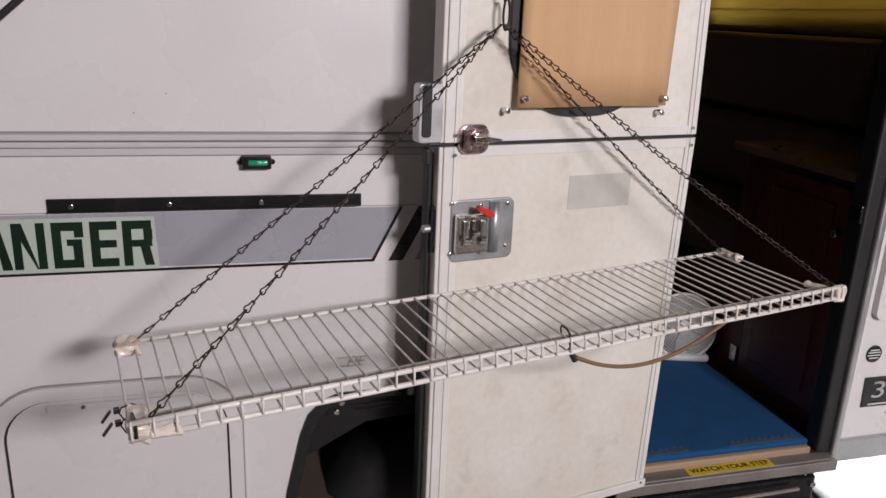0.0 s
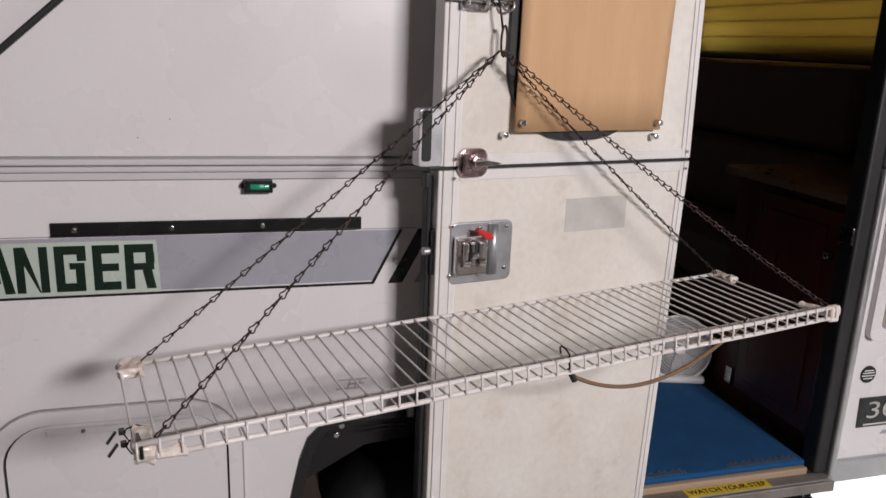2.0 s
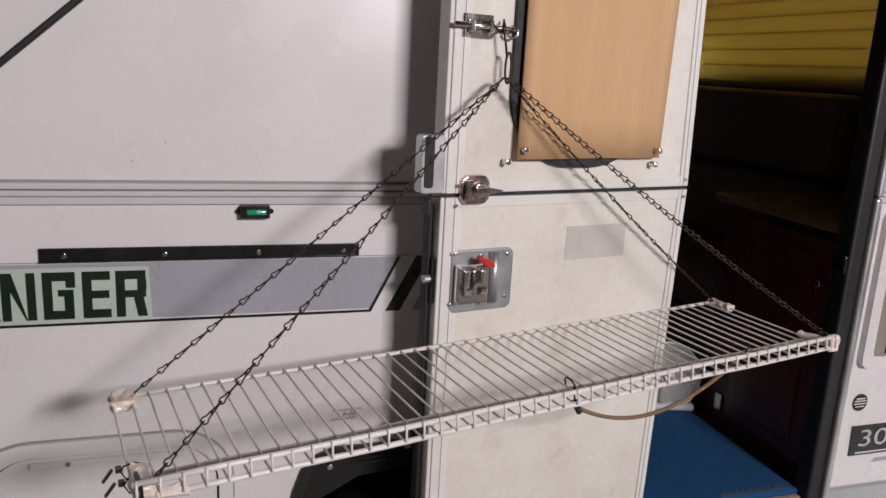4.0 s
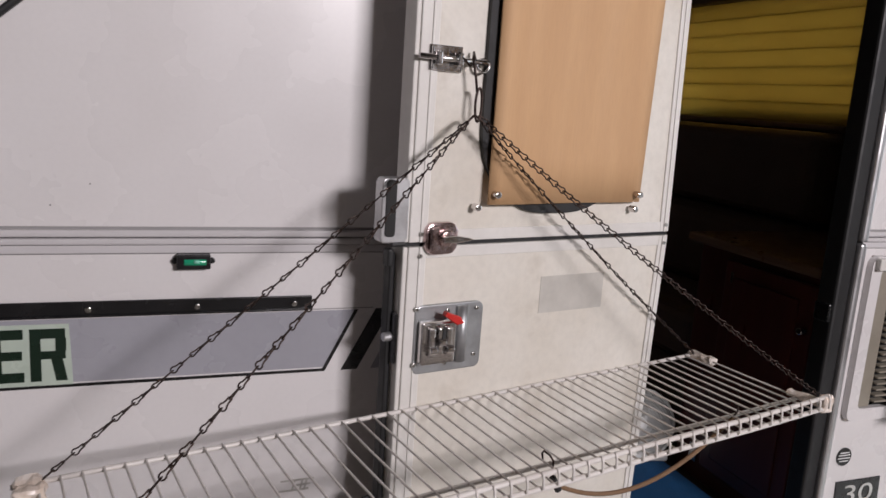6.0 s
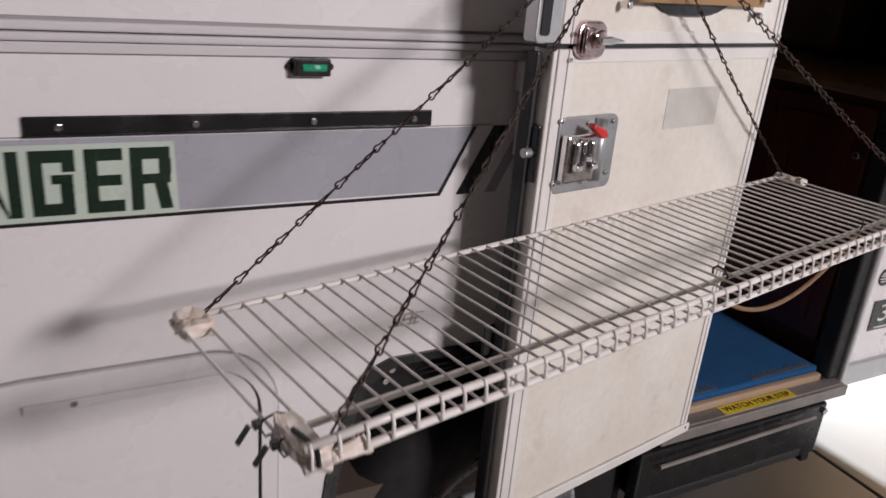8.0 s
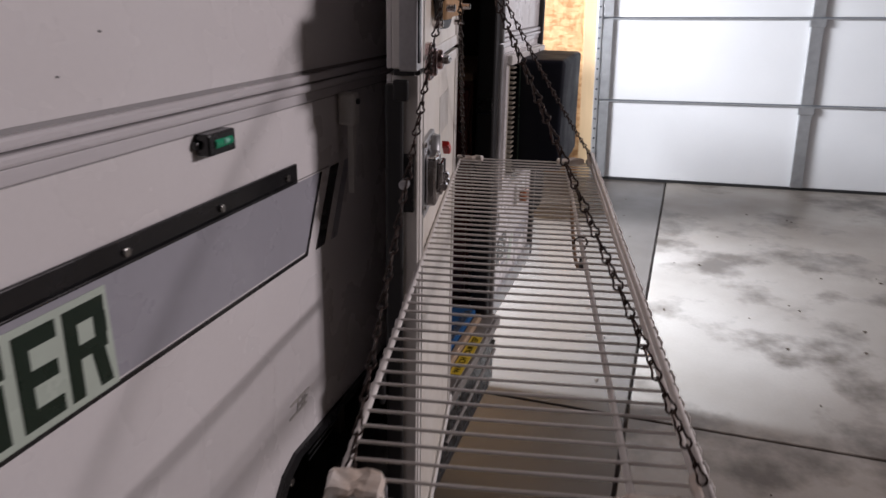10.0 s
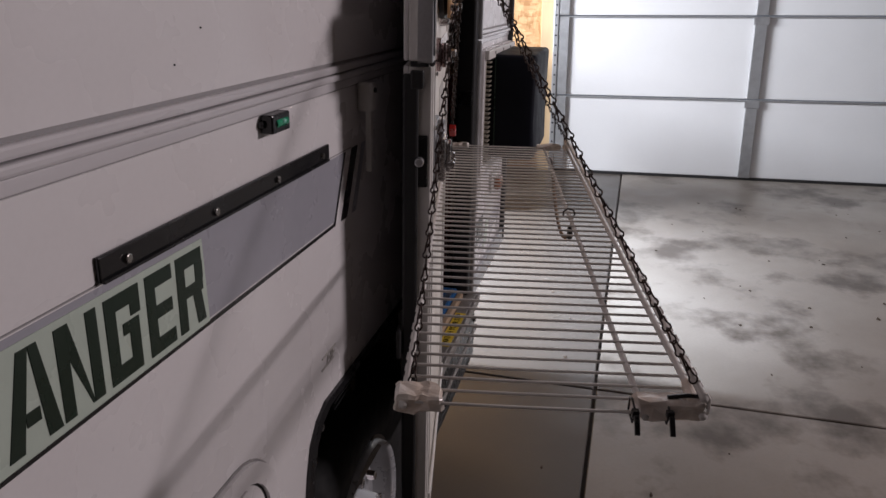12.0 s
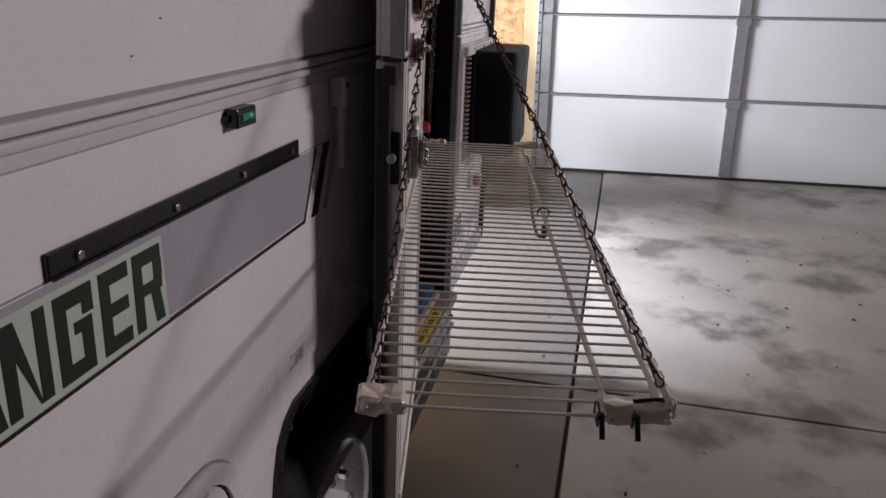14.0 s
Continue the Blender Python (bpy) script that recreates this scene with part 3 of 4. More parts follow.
words = share("warning_words", letters("WATCH YOUR STEP", 0.0225, 0.0004), sill, Matrix.Translation((1.159, -0.011, SK + 0.0117)))
words.data.materials.append(M_GLOSSB)
# step under the sill
step = part("folding_step", box(0.82, 1.39, -0.03, 0.0, 0.33, 0.47, 0.006), M_GLOSSB, rv, "black folded entry step")
part("step_side", box(1.365, 1.392, -0.02, 0.3, 0.30, 0.48, 0.004), M_GLOSSB, step)
part("step_tread", box(0.84, 1.33, -0.032, 0.2, 0.335, 0.357, 0.004), M_BLACK, step)
part("step_bar", tube([(0.86, -0.045, 0.44), (1.33, -0.045, 0.452)], 0.005, 8), M_SILL, step)
part("step_bolt", cyl(0.008, 0.006, 12, pose(1.378, -0.033, 0.45, 90)), M_SCREW, step)
part("bumper_bar", box(1.37, 2.0, 0.25, 0.3, 0.36, 0.455, 0.004), M_BLACK, rv)
# carpeted entry, inner walls
part("carpet", box(OX0, 1.402, 0.027, 0.50, 0.514, 0.534, 0.006), M_CARPET, rv, "bright blue entry carpet")
M_THREAD = pbr("pale_thread", (0.16, 0.2, 0.26), 0.9)
for x0 in (0.885, 1.19):
    bm = bmesh.new()
    for k in range(26):
        x = x0 + 0.0075 * k
        box(x, x + 0.0025, 0.034, 0.046 + 0.012 * ((k * 7) % 5) / 5, 0.534, 0.5365, bm=bm)
    tagged(part("carpet_fringe", bm, M_THREAD, rv), kind="stuff")
part("inner_wall", box(OX0 - 0.35, OX0 - 0.33, 0.045, 2.3, 0.545, 2.95), M_INNER, rv)
part("inner_lining", box(OX1 + 0.032, RV_X1, 0.046, 0.06, 0.545, 0.855), M_INNER, rv)
part("inner_lining", box(OX1 + 0.032, RV_X1, 0.046, 0.06, 1.24, 2.95), M_INNER, rv)
part("inner_lining", box(0.5, RV_X1, 2.27, 2.298, 0.545, 2.95), M_INNER, rv)
# badges right of the entrance
bdg = part("round_badge", cyl(0.0215, 0.0024, 32, pose(1.510, -0.0012, 0.763, 90)), M_GLOSSB, rv, "round black badge with pale bars")
for dz, w in ((0.01, 0.013), (0.004, 0.017), (-0.003, 0.018), (-0.01, 0.013)):
    part("badge_bar", box(1.510 - w, 1.510 + w, -0.0032, -0.0025, 0.763 + dz - 0.0013, 0.763 + dz + 0.0013), M_WHITEPAINT, bdg)
plq = part("number_plaque", slab([(1.504, 0.624), (1.500, 0.702), (1.634, 0.702), (1.639, 0.624)], -0.003, -0.0001, bevel=0.0008), M_GLOSSB, rv, "black plaque with silver number 30")
num = share("plaque_number", letters("30", 0.072, 0.0006), plq, Matrix.Translation((1.569, -0.0036, 0.667)) @ Matrix.Rotation(radians(90), 4, "X") @ Matrix.Diagonal((1.35, 0.86, 1, 1)))
num.data.materials.append(M_CHROME)
part("plaque_bar", box(1.522, 1.622, -0.0038, -0.0031, 0.6295, 0.633), M_WHITEPAINT, plq)
bm = slab([(1.66, 0.585), (1.70, 0.66), (1.75, 0.66), (1.72, 0.585)], -0.0012, 0.0002)
part("side_decal", bm, M_GREENPALE, rv, "pale green vinyl shape")
for x0, x1, z0, z1 in ((1.78, 1.97, 0.612, 0.622), (1.77, 1.95, 0.636, 0.654), (1.58, 1.66, 0.60, 0.61), (1.60, 1.68, 0.625, 0.64)):
    part("side_decal", slab([(x0, z0), (x1, z0), (x1 + 0.01, z1), (x0 + 0.01, z1)], -0.0012, 0.0002), M_STRIPE, rv, "grey vinyl bar")

# ---- the air conditioner in the side wall ----
ac = thing("air_conditioner", pose(1.478, 0.0, 0.855), "window air conditioner under a dark cover in the side wall", "air conditioner")
part("mounting_frame", ring_plate(rounded(0.0, 0.52, 0.0, 0.37, 0.02, 4), rounded(0.028, 0.492, 0.028, 0.342, 0.012, 4), -0.016, -0.001), M_BODY, ac, "white mounting frame")
part("frame_rail", box(0.005, 0.515, -0.03, -0.0165, 0.342, 0.368, 0.003), M_DTRIM, ac)
for x in (0.1, 0.25, 0.4):
    part("frame_screw", cyl(0.004, 0.004, 10, pose(x, -0.031, 0.358, 90)), M_SCREW, ac)
part("backing", box(0.0285, 0.49, 0.006, 0.03, 0.03, 0.345), M_BLACK, ac)
part("side_panel", box(0.029, 0.066, -0.012, 0.004, 0.03, 0.345, 0.002), M_FIN, ac, "beige louvred side panel")
for i in range(22):
    part("louvre", box(0.068, 0.106, -0.022, -0.004, 0.042 + 0.0136 * i, 0.0465 + 0.0136 * i, 0.0012, 1), M_FIN, ac)
bm = box(0.112, 0.485, -0.15, 0.0, 0.045, 0.352, 0.012, 3)
bmesh.ops.subdivide_edges(bm, edges=bm.edges[:], cuts=2, use_grid_fill=True)
for v in bm.verts:
    if v.co.z < 0.08:
        v.co.y -= 0.006 * math.sin(v.co.x * 60)
    v.co += Vector((0.004 * noise.noise(v.co * 9), 0.006 * noise.noise(v.co * 8 + Vector((3, 1, 0))), 0.004 * noise.noise(v.co * 7)))
part("fabric_cover", bm, M_ACCOVER, ac, "dark navy fabric cover", None, True)
part("cover_cord", tube([(0.113, -0.012, 0.345), (0.110, -0.03, 0.34), (0.109, -0.035, 0.06)], 0.002, 6), M_GREENDARK, ac)
tailm = thing("marker_lamp", pose(1.80, 0.0, 0.775), "small amber side lamp on a white base", "lamp")
part("lamp_base", box(-0.06, 0.07, -0.012, -0.0005, -0.03, 0.035, 0.006), M_FANW, tailm)
part("lens", box(-0.035, 0.03, -0.034, -0.0125, -0.022, 0.018, 0.009, 3), pbr("amber_lens", (0.32, 0.1, 0.03), 0.2, coat=0.5), tailm, "amber lens")


# ---- the entry door, folded back ----
DOOR = Matrix.Translation((0.942, -0.0264, 0.008)) @ Matrix.Rotation(radians(180 + 10.5), 4, "Z")
door = thing("entry_door", DOOR, "open two-part motorhome door, off-white and dirty, folded back", "door")
DW, DZ0, SPLIT, DZ1 = 0.534, 0.50, 1.27, 2.35
WX0, WX1, WZ0, WZ1 = 0.165, 0.385, 1.43, 1.98


def leaf(name, z0, z1, hole=None):
    bm = bmesh.new()
    if hole:
        x0, x1, h0, h1 = hole
        for r in ((0.0, x0, z0, z1), (x1, DW, z0, z1), (x0, x1, z0, h0), (x0, x1, h1, z1)):
            box(r[0], r[1], -0.034, 0.0, r[2], r[3], bm=bm)
    else:
        box(0.0, DW, -0.034, 0.0, z0, z1, bm=bm)
    ob = part(name, bm, M_DOOR, door, "dirty off-white inner door panel")
    e = 0.0032
    for x0, x1, a, b in ((0.003, 0.024, z0, z1), (DW - 0.026, DW + 0.004, z0, z1)):
        part("edge_trim", box(x0, x1, -0.004, e, a, b, 0.0015), M_DTRIM, ob, "white edge trim")
        part("edge_trim", box(x0 + 0.010, x0 + 0.013, e, e + 0.002, a, b, 0.0008), M_DTRIM, ob, "white edge trim")
    for a, b in ((z0, z0 + 0.018), (z1 - 0.018, z1)):
        part("edge_trim", box(0.0222, DW - 0.0262, -0.004, e - 0.0008, a, b, 0.001), M_DTRIM, ob, "white edge trim")
    for x in (0.014, DW - 0.014):
        for z in (z0 + 0.013, z1 - 0.013):
            part("trim_screw", cyl(0.003, 0.003, 10, pose(x, e + 0.004, z, 90)), M_SCREW, ob)
    part("free_edge", box(DW + 0.0042, DW + 0.012, -0.034, 0.001, z0, z1, 0.002), M_DTRIM, ob)
    part("outer_skin", box(-0.006, DW + 0.006, -0.042, -0.0345, z0, z1, 0.002), M_BODY, ob)
    if not hole:
        part("edge_gasket", box(DW + 0.0125, DW + 0.022, -0.042, -0.018, z0 + 0.004, z1 - 0.01, 0.004), M_BLACK, ob, "black rubber gasket")
    return ob


lower = leaf("lower_leaf", DZ0, SPLIT - 0.0035)
upper = leaf("upper_leaf", SPLIT + 0.0035, DZ1, (WX0, WX1, WZ0, WZ1))
part("split_gasket", box(0.0, DW + 0.02, -0.03, -0.004, SPLIT - 0.0034, SPLIT + 0.0034), M_BLACK, door)
part("lower_foot_trim", box(0.0, DW, 0.0035, 0.0085, DZ0, DZ0 + 0.02, 0.002), M_DTRIM, lower)
# the lower leaf is a little narrower at its foot, on the hinge side
for ob in [lower] + list(lower.children):
    for v in ob.data.vertices:
        if v.co.x < DW * 0.5:
            v.co.x += 0.018 * (SPLIT - v.co.z) / (SPLIT - DZ0)
for ob in [upper] + list(upper.children):
    for v in ob.data.vertices:
        if v.co.x < 0.05:
            v.co.x += 0.03 * (v.co.z - SPLIT)
# window with its dark rounded frame, behind the cardboard
part("door_window", ring_plate(rounded(0.12, 0.428, 1.314, 2.07, 0.13, 10), rounded(0.17, 0.38, 1.435, 1.97, 0.05, 10), 0.0005, 0.009), M_BLACK, upper, "black window frame")
part("door_pane", box(WX0, WX1, -0.02, -0.015, WZ0, WZ1), M_GLASS, upper)
# cardboard sheet over the window, gently bowed
bm = bmesh.new()
NX, NZ = 16, 10
grid = []
for side_y in (0.0, 0.004):
    g = []
    for i in range(NX + 1):
        row = []
        for j in range(NZ + 1):
            u = i / NX
            z = 1.331 + (2.06 - 1.331) * j / NZ
            x = 0.099 + 0.316 * u - 0.018 * (z - 1.331) * (1 - u)
            y = 0.012 + 0.006 * math.sin(u * 9.0 + 0.4 * z) * (0.4 + 0.6 * j / NZ) + 0.005 * u + side_y
            row.append(bm.verts.new((x, y, z)))
        g.append(row)
    grid.append(g)
for g in grid:
    for i in range(NX):
        for j in range(NZ):
            bm.faces.new((g[i][j], g[i + 1][j], g[i + 1][j + 1], g[i][j + 1]))
for i in range(NX):
    for j in (0, NZ):
        bm.faces.new((grid[0][i][j], grid[0][i + 1][j], grid[1][i + 1][j], grid[1][i][j]))
for j in range(NZ):
    for i in (0, NX):
        bm.faces.new((grid[0][i][j], grid[0][i][j + 1], grid[1][i][j + 1], grid[1][i][j]))
bmesh.ops.recalc_face_normals(bm, faces=bm.faces[:])
card = put("cardboard_sheet", bm, M_CARD, DOOR, True)
tagged(card, "tan cardboard sheet covering the door window", "cardboard")
for x, z in ((0.112, 1.345), (0.406, 1.347), (0.106, 1.318), (0.431, 1.326)):
    k = part("window_knob", cyl(0.0055, 0.016, 16, pose(x, 0.012 if z < 1.33 else 0.026, z, 90), bevel=0.002), M_CHROME, upper)
# plain patch left by a label
part("label_patch", box(0.146, 0.284, 0.0, 0.0007, 1.143, 1.206), M_PATCH, lower, "faded square patch")
SHIFT = Matrix.Translation((-0.012, 0, 0))
# latch plate with paddle, bolts and a red lever
plate = part("latch_plate", slab([(x, z) for x, z in rounded(0.411, 0.534, 1.067, 1.176, 0.012, 5)], 0.006, 0.0005, bevel=0.002), M_STEEL, door, "stamped steel latch plate", SHIFT)
latch = part("latch_pull", tube([(0.452, 0.009, 1.083), (0.452, 0.009, 1.172)], 0.010, 12), M_STEEL, door, "steel latch with a red lever", SHIFT, True)
part("latch_case", box(0.468, 0.529, 0.0062, 0.022, 1.086, 1.154, 0.004), M_CHROME, latch, "chrome latch case")
for i, x in enumerate((0.484, 0.499, 0.514)):
    part("latch_tongue", box(x - 0.0052, x + 0.0052, 0.0225, 0.030, 1.100 + 0.004 * (i % 2), 1.146, 0.003), M_CHROME, latch)
    part("latch_roller", cyl(0.0058, 0.012, 12, pose(x, 0.031, 1.112 + 0.012 * (i % 2), 0, 90), bevel=0.001), M_CHROME, latch)
part("latch_slot", box(0.493, 0.498, 0.0302, 0.0312, 1.128, 1.147), M_BLACK, latch)
part("lever", slab([(0.464, 1.152), (0.470, 1.162), (0.496, 1.172), (0.499, 1.166), (0.476, 1.150)], 0.036, 0.026, bevel=0.002), M_RED, latch, "red plastic lever")
for x, z in ((0.533, 1.172), (0.533, 1.084), (0.478, 1.166), (0.478, 1.082), (0.425, 1.166), (0.425, 1.09)):
    part("plate_screw", cyl(0.0035, 0.004, 12, pose(x, 0.0075, z, 90), bevel=0.001), M_SCREW, latch)
# turn latch across the split
turn = part("turn_latch", slab(rounded(0.471, 0.527, 1.255, 1.304, 0.016, 5), 0.012, 0.0034, bevel=0.003), M_PINKCHROME, door, "pitted chrome turn latch", SHIFT)
part("turn_boss", cyl(0.013, 0.014, 20, pose(0.498, 0.019, 1.282, 90), bevel=0.003), M_PINKCHROME, turn, "", None, True)
part("turn_handle", slab([(0.456, 1.281), (0.463, 1.279), (0.485, 1.276), (0.507, 1.277), (0.509, 1.286), (0.486, 1.287), (0.463, 1.283)], 0.034, 0.026, bevel=0.002), M_CHROME, turn)
part("turn_tab", box(0.507, 0.522, 0.0122, 0.020, 1.262, 1.298, 0.003), M_PINKCHROME, turn)
# slide bolt near the top
sb = part("slide_bolt", box(0.47, 0.525, 0.0034, 0.006, 1.522, 1.558, 0.001), M_CHROME, door, "chrome slide bolt")
part("bolt_bar", tube([(0.432, 0.014, 1.538), (0.545, 0.014, 1.541)], 0.004, 10), M_CHROME, sb, "", None, True)
part("bolt_loop", tube([(0.439 + 0.011 * math.cos(a), 0.014, 1.534 + 0.009 * math.sin(a)) for a in [2 * math.pi * k / 16 for k in range(16)]], 0.0022, 6, True), M_CHROME, sb, "", None, True)
for x in (0.48, 0.515):
    part("bolt_guide", box(x - 0.004, x + 0.004, 0.0062, 0.021, 1.530, 1.549, 0.002), M_CHROME, sb)
part("bolt_stop", box(0.52, 0.523, 0.0062, 0.012, 1.524, 1.556, 0.001), M_CHROME, sb)
# chrome handle plate that stands out past the free edge
hp = part("edge_handle", slab(rounded(DW + 0.008, DW + 0.052, 1.274, 1.369, 0.008, 4), 0.004, -0.018, bevel=0.002), M_ALU, door, "worn chrome edge handle with a black insert")
part("handle_insert", slab(rounded(DW + 0.03, DW + 0.046, 1.284, 1.366, 0.005, 4), 0.006, 0.0042), M_LINER, hp)
el = part("edge_lock", box(DW + 0.0122, DW + 0.0165, -0.036, -0.004, 1.085, 1.165, 0.002), M_GLOSSB, door, "black edge lock with a white button")
part("lock_button", cyl(0.007, 0.014, 14, Matrix.Translation((DW + 0.023, -0.016, 1.126)) @ Matrix.Rotation(radians(90), 4, "Y"), bevel=0.002), M_ALU, el)
part("door_strap", box(DW + 0.02, DW + 0.03, -0.03, -0.01, 1.235, 1.262, 0.003), M_BLACK, door)
part("door_hook", tube([(DW + 0.012, 0.002, 1.272), (DW + 0.032, 0.002, 1.272)], 0.004, 8), M_BLACK, door)
part("lower_catch", box(DW - 0.0, DW + 0.036, -0.05, -0.0425, 0.80, 0.85, 0.003), M_BLACK, door)

# ---- spirit level on the wall ----
lv = thing("spirit_level", pose(0.1185, -0.0006, 1.2305), "small black spirit level with a green vial", "spirit level")
part("level_body", box(-0.024, 0.024, -0.016, 0.0, -0.011, 0.011, 0.002), M_GLOSSB, lv)
part("vial", cyl(0.006, 0.032, 16, Matrix.Translation((0.002, -0.0122, 0)) @ Matrix.Rotation(radians(90), 4, "Y"), bevel=0.001), M_VIAL, lv, "bright green vial", None, True)
part("bubble", cyl(0.003, 0.008, 10, Matrix.Translation((0.004, -0.0165, 0.001)) @ Matrix.Rotation(radians(90), 4, "Y")), pbr("pale_green_bubble", (0.25, 0.65, 0.5), 0.2), lv, "", None, True)
for x in (-0.0265, 0.0265):
    part("end_tab", cyl(0.0045, 0.006, 14, pose(x, -0.003, 0, 90), bevel=0.001), M_GLOSSB, lv)

# ---- the wire shelf ----
S0 = Vector((-0.098, -0.226, 1.007))
SD = Vector((1.150, 0.216, 0.026))
SLEN = SD.length
sx = SD.normalized()
sy = Vector((0.177, -0.984, 0.0))
sy = (sy - sx * sy.dot(sx)).normalized()
sz = sx.cross(sy) * -1.0
SHELF = Matrix(((sx.x, -sy.x, sz.x, S0.x), (sx.y, -sy.y, sz.y, S0.y), (sx.z, -sy.z, sz.z, S0.z), (0, 0, 0, 1)))
shelf = thing("wire_shelf", SHELF, "white vinyl-coated wire shelf hung level on chains, lip upward", "shelf")
DEP, LIP, MIDD = 0.281, 0.019, 0.228


def at_shelf(s, d, h=0.0):
    return SHELF @ Vector((s, -d, h))


def wavy(y, z, r, name):
    pts = [(SLEN * k / 12, y, z + 0.0008 * math.sin(k * 1.7)) for k in range(13)]
    part(name, tube(pts, r, 10), M_WIRE, shelf, "", None, True)


wavy(0, 0.0, 0.0036, "back_rod")
wavy(-MIDD, -0.0028, 0.0034, "middle_rod")
wavy(-DEP, 0.0, 0.0038, "lip_rod")
wavy(-DEP + 0.001, LIP, 0.0038, "lip_rod")
NW = 48
bm = tube([(0, 0.004, -0.005), (0, 0.003, 0.002), (0, -0.004, 0.0028), (0, -DEP * 0.35, 0.001), (0, -DEP * 0.7, 0.0005), (0, -DEP - 0.002, 0.0), (0, -DEP - 0.0055, 0.003), (0, -DEP - 0.005, LIP - 0.002), (0, -DEP - 0.001, LIP + 0.004)], 0.00165, 8)
first = part("cross_wire", bm, M_WIRE, shelf, "", Matrix.Translation((0.004, 0, 0)), True)
for i in range(1, NW):
    share("cross_wire", first.data, shelf, Matrix.Translation((0.004 + (SLEN - 0.008) * i / (NW - 1), 0.0006 * math.sin(i * 2.1), 0)))


def wrap(x0, x1, y0, y1, z0, z1, seed):
    """A crumpled wrap of tape round a corner."""
    bm = box(x0, x1, y0, y1, z0, z1, 0.003, 1)
    bmesh.ops.subdivide_edges(bm, edges=bm.edges[:], cuts=4, use_grid_fill=True)
    for v in bm.verts:
        p = v.co * 75 + Vector((seed * 7.1, seed * 3.3, 0))
        a = 0.0045 + 0.006 * max(0.0, noise.noise(v.co * 40 + Vector((seed * 2.0, 0, 0))))
        v.co += Vector((noise.noise(p), noise.noise(p + Vector((9, 2, 4))), 0.8 * noise.noise(p + Vector((1, 8, 3))))) * a
    return bm


part("tape_wrap", wrap(0.002, 0.036, -0.036, 0.008, -0.009, 0.009, 1), M_TAPE, shelf, "yellowed tape on the corner")
part("tape_wrap", wrap(0.001, 0.024, -DEP - 0.003, -MIDD + 0.010, -0.007, 0.013, 2), M_TAPE, shelf, "yellowed tape on the corner")
part("tape_wrap", wrap(0.0245, 0.060, -DEP - 0.004, -DEP + 0.004, -0.004, 0.008, 7), M_TAPE, shelf, "yellowed tape on the corner")
part("tape_wrap", wrap(SLEN - 0.010, SLEN + 0.008, -0.05, 0.008, -0.006, 0.008, 3), M_TAPE, shelf, "yellowed tape on the corner")
part("tape_wrap", wrap(SLEN - 0.016, SLEN + 0.008, -DEP - 0.006, -DEP + 0.008, -0.006, LIP + 0.004, 4), M_TAPE, shelf, "yellowed tape on the corner")
part("tape_wrap", wrap(SLEN - 0.008, SLEN + 0.006, -DEP + 0.014, -MIDD + 0.02, -0.004, 0.009, 6), M_TAPE, shelf, "yellowed tape on the corner")
for y, dz in ((-MIDD + 0.012, 0.014), (-MIDD - 0.020, 0.004)):
    tie = part("zip_tie", tube([(-0.005, y, 0.002), (-0.002, y, 0.009), (0.010, y, 0.0115), (0.020, y, 0.007), (0.020, y, -0.006), (0.0, y, -0.008)], 0.0011, 6, True), M_GLOSSB, shelf, "black cable tie")
    part("tie_head", box(-0.011, -0.004, y - 0.0035, y + 0.0035, 0.003, 0.010, 0.001), M_GLOSSB, tie)
    part("tie_tail", box(-0.032, -0.0142, y - 0.0025, y + 0.0025, 0.0, 0.003, 0.0006), M_GLOSSB, tie, "", Matrix.Translation((-0.014, 0, 0.008)) @ Matrix.Rotation(radians(-52), 4, "Y") @ Matrix.Translation((0.014, 0, -0.0015)))
tie = part("zip_tie", tube([(0.008, -MIDD - 0.020, 0.0155), (0.009, -DEP + 0.014, 0.0175), (0.009, -DEP - 0.004, 0.0165), (0.009, -DEP - 0.007, 0.004)], 0.0022, 6), M_GLOSSB, shelf, "black cable tie")

# ---- hook and chains ----
HOOK = DOOR @ Vector((0.465, 0.04, 1.462))
TOPH = DOOR @ Vector((0.460, 0.014, 1.538))
hook = thing("wire_hook", Matrix.Translation(TOPH), "dark bent wire hook hung from the slide bolt", "hook")
ax = (DOOR.to_3x3() @ Vector((1, 0, 0))).normalized()
ay = (DOOR.to_3x3() @ Vector((0, 1, 0))).normalized()
az = Vector((0, 0, 1))


def hook_line(pts, r=0.0019):
    return tube([ax * a + ay * b + az * c for a, b, c in pts], r, 8)


part("upper_hook", hook_line([(0.024, 0.004, 0.012), (0.018, 0.006, 0.004), (0.004, 0.004, -0.006), (-0.008, 0.0, 0.002), (-0.006, -0.004, 0.014), (0.002, 0.008, 0.004), (-0.002, 0.012, -0.02), (-0.006, 0.012, -0.042)]), M_CHAIN, hook, "", None, True)
part("lower_loop", tube([ax * (-0.006 - 0.004 + 0.0055 * math.cos(a)) + ay * 0.012 + az * (-0.06 + 0.024 * math.sin(a)) for a in [2 * math.pi * k / 20 for k in range(20)]], 0.002, 8, True), M_CHAIN, hook, "", None, True)

PITCH = 0.0148
bm = bmesh.new()
pts = []
for k in range(9):
    a = radians(-140 + 35 * k)
    pts.append((0.0044 * math.sin(a), 0.0, 0.0044 + 0.0044 * math.cos(a)))
pts += [(0.0021, 0.0, -0.0026), (0.0022, 0.0, -0.0074), (0.0, 0.0, -0.0092), (-0.0022, 0.0, -0.0074), (-0.0021, 0.0, -0.0026)]
link_mesh = bpy.data.meshes.new("link")
tube(pts, 0.0011, 5, True, bm)
for f in bm.faces:
    f.smooth = True
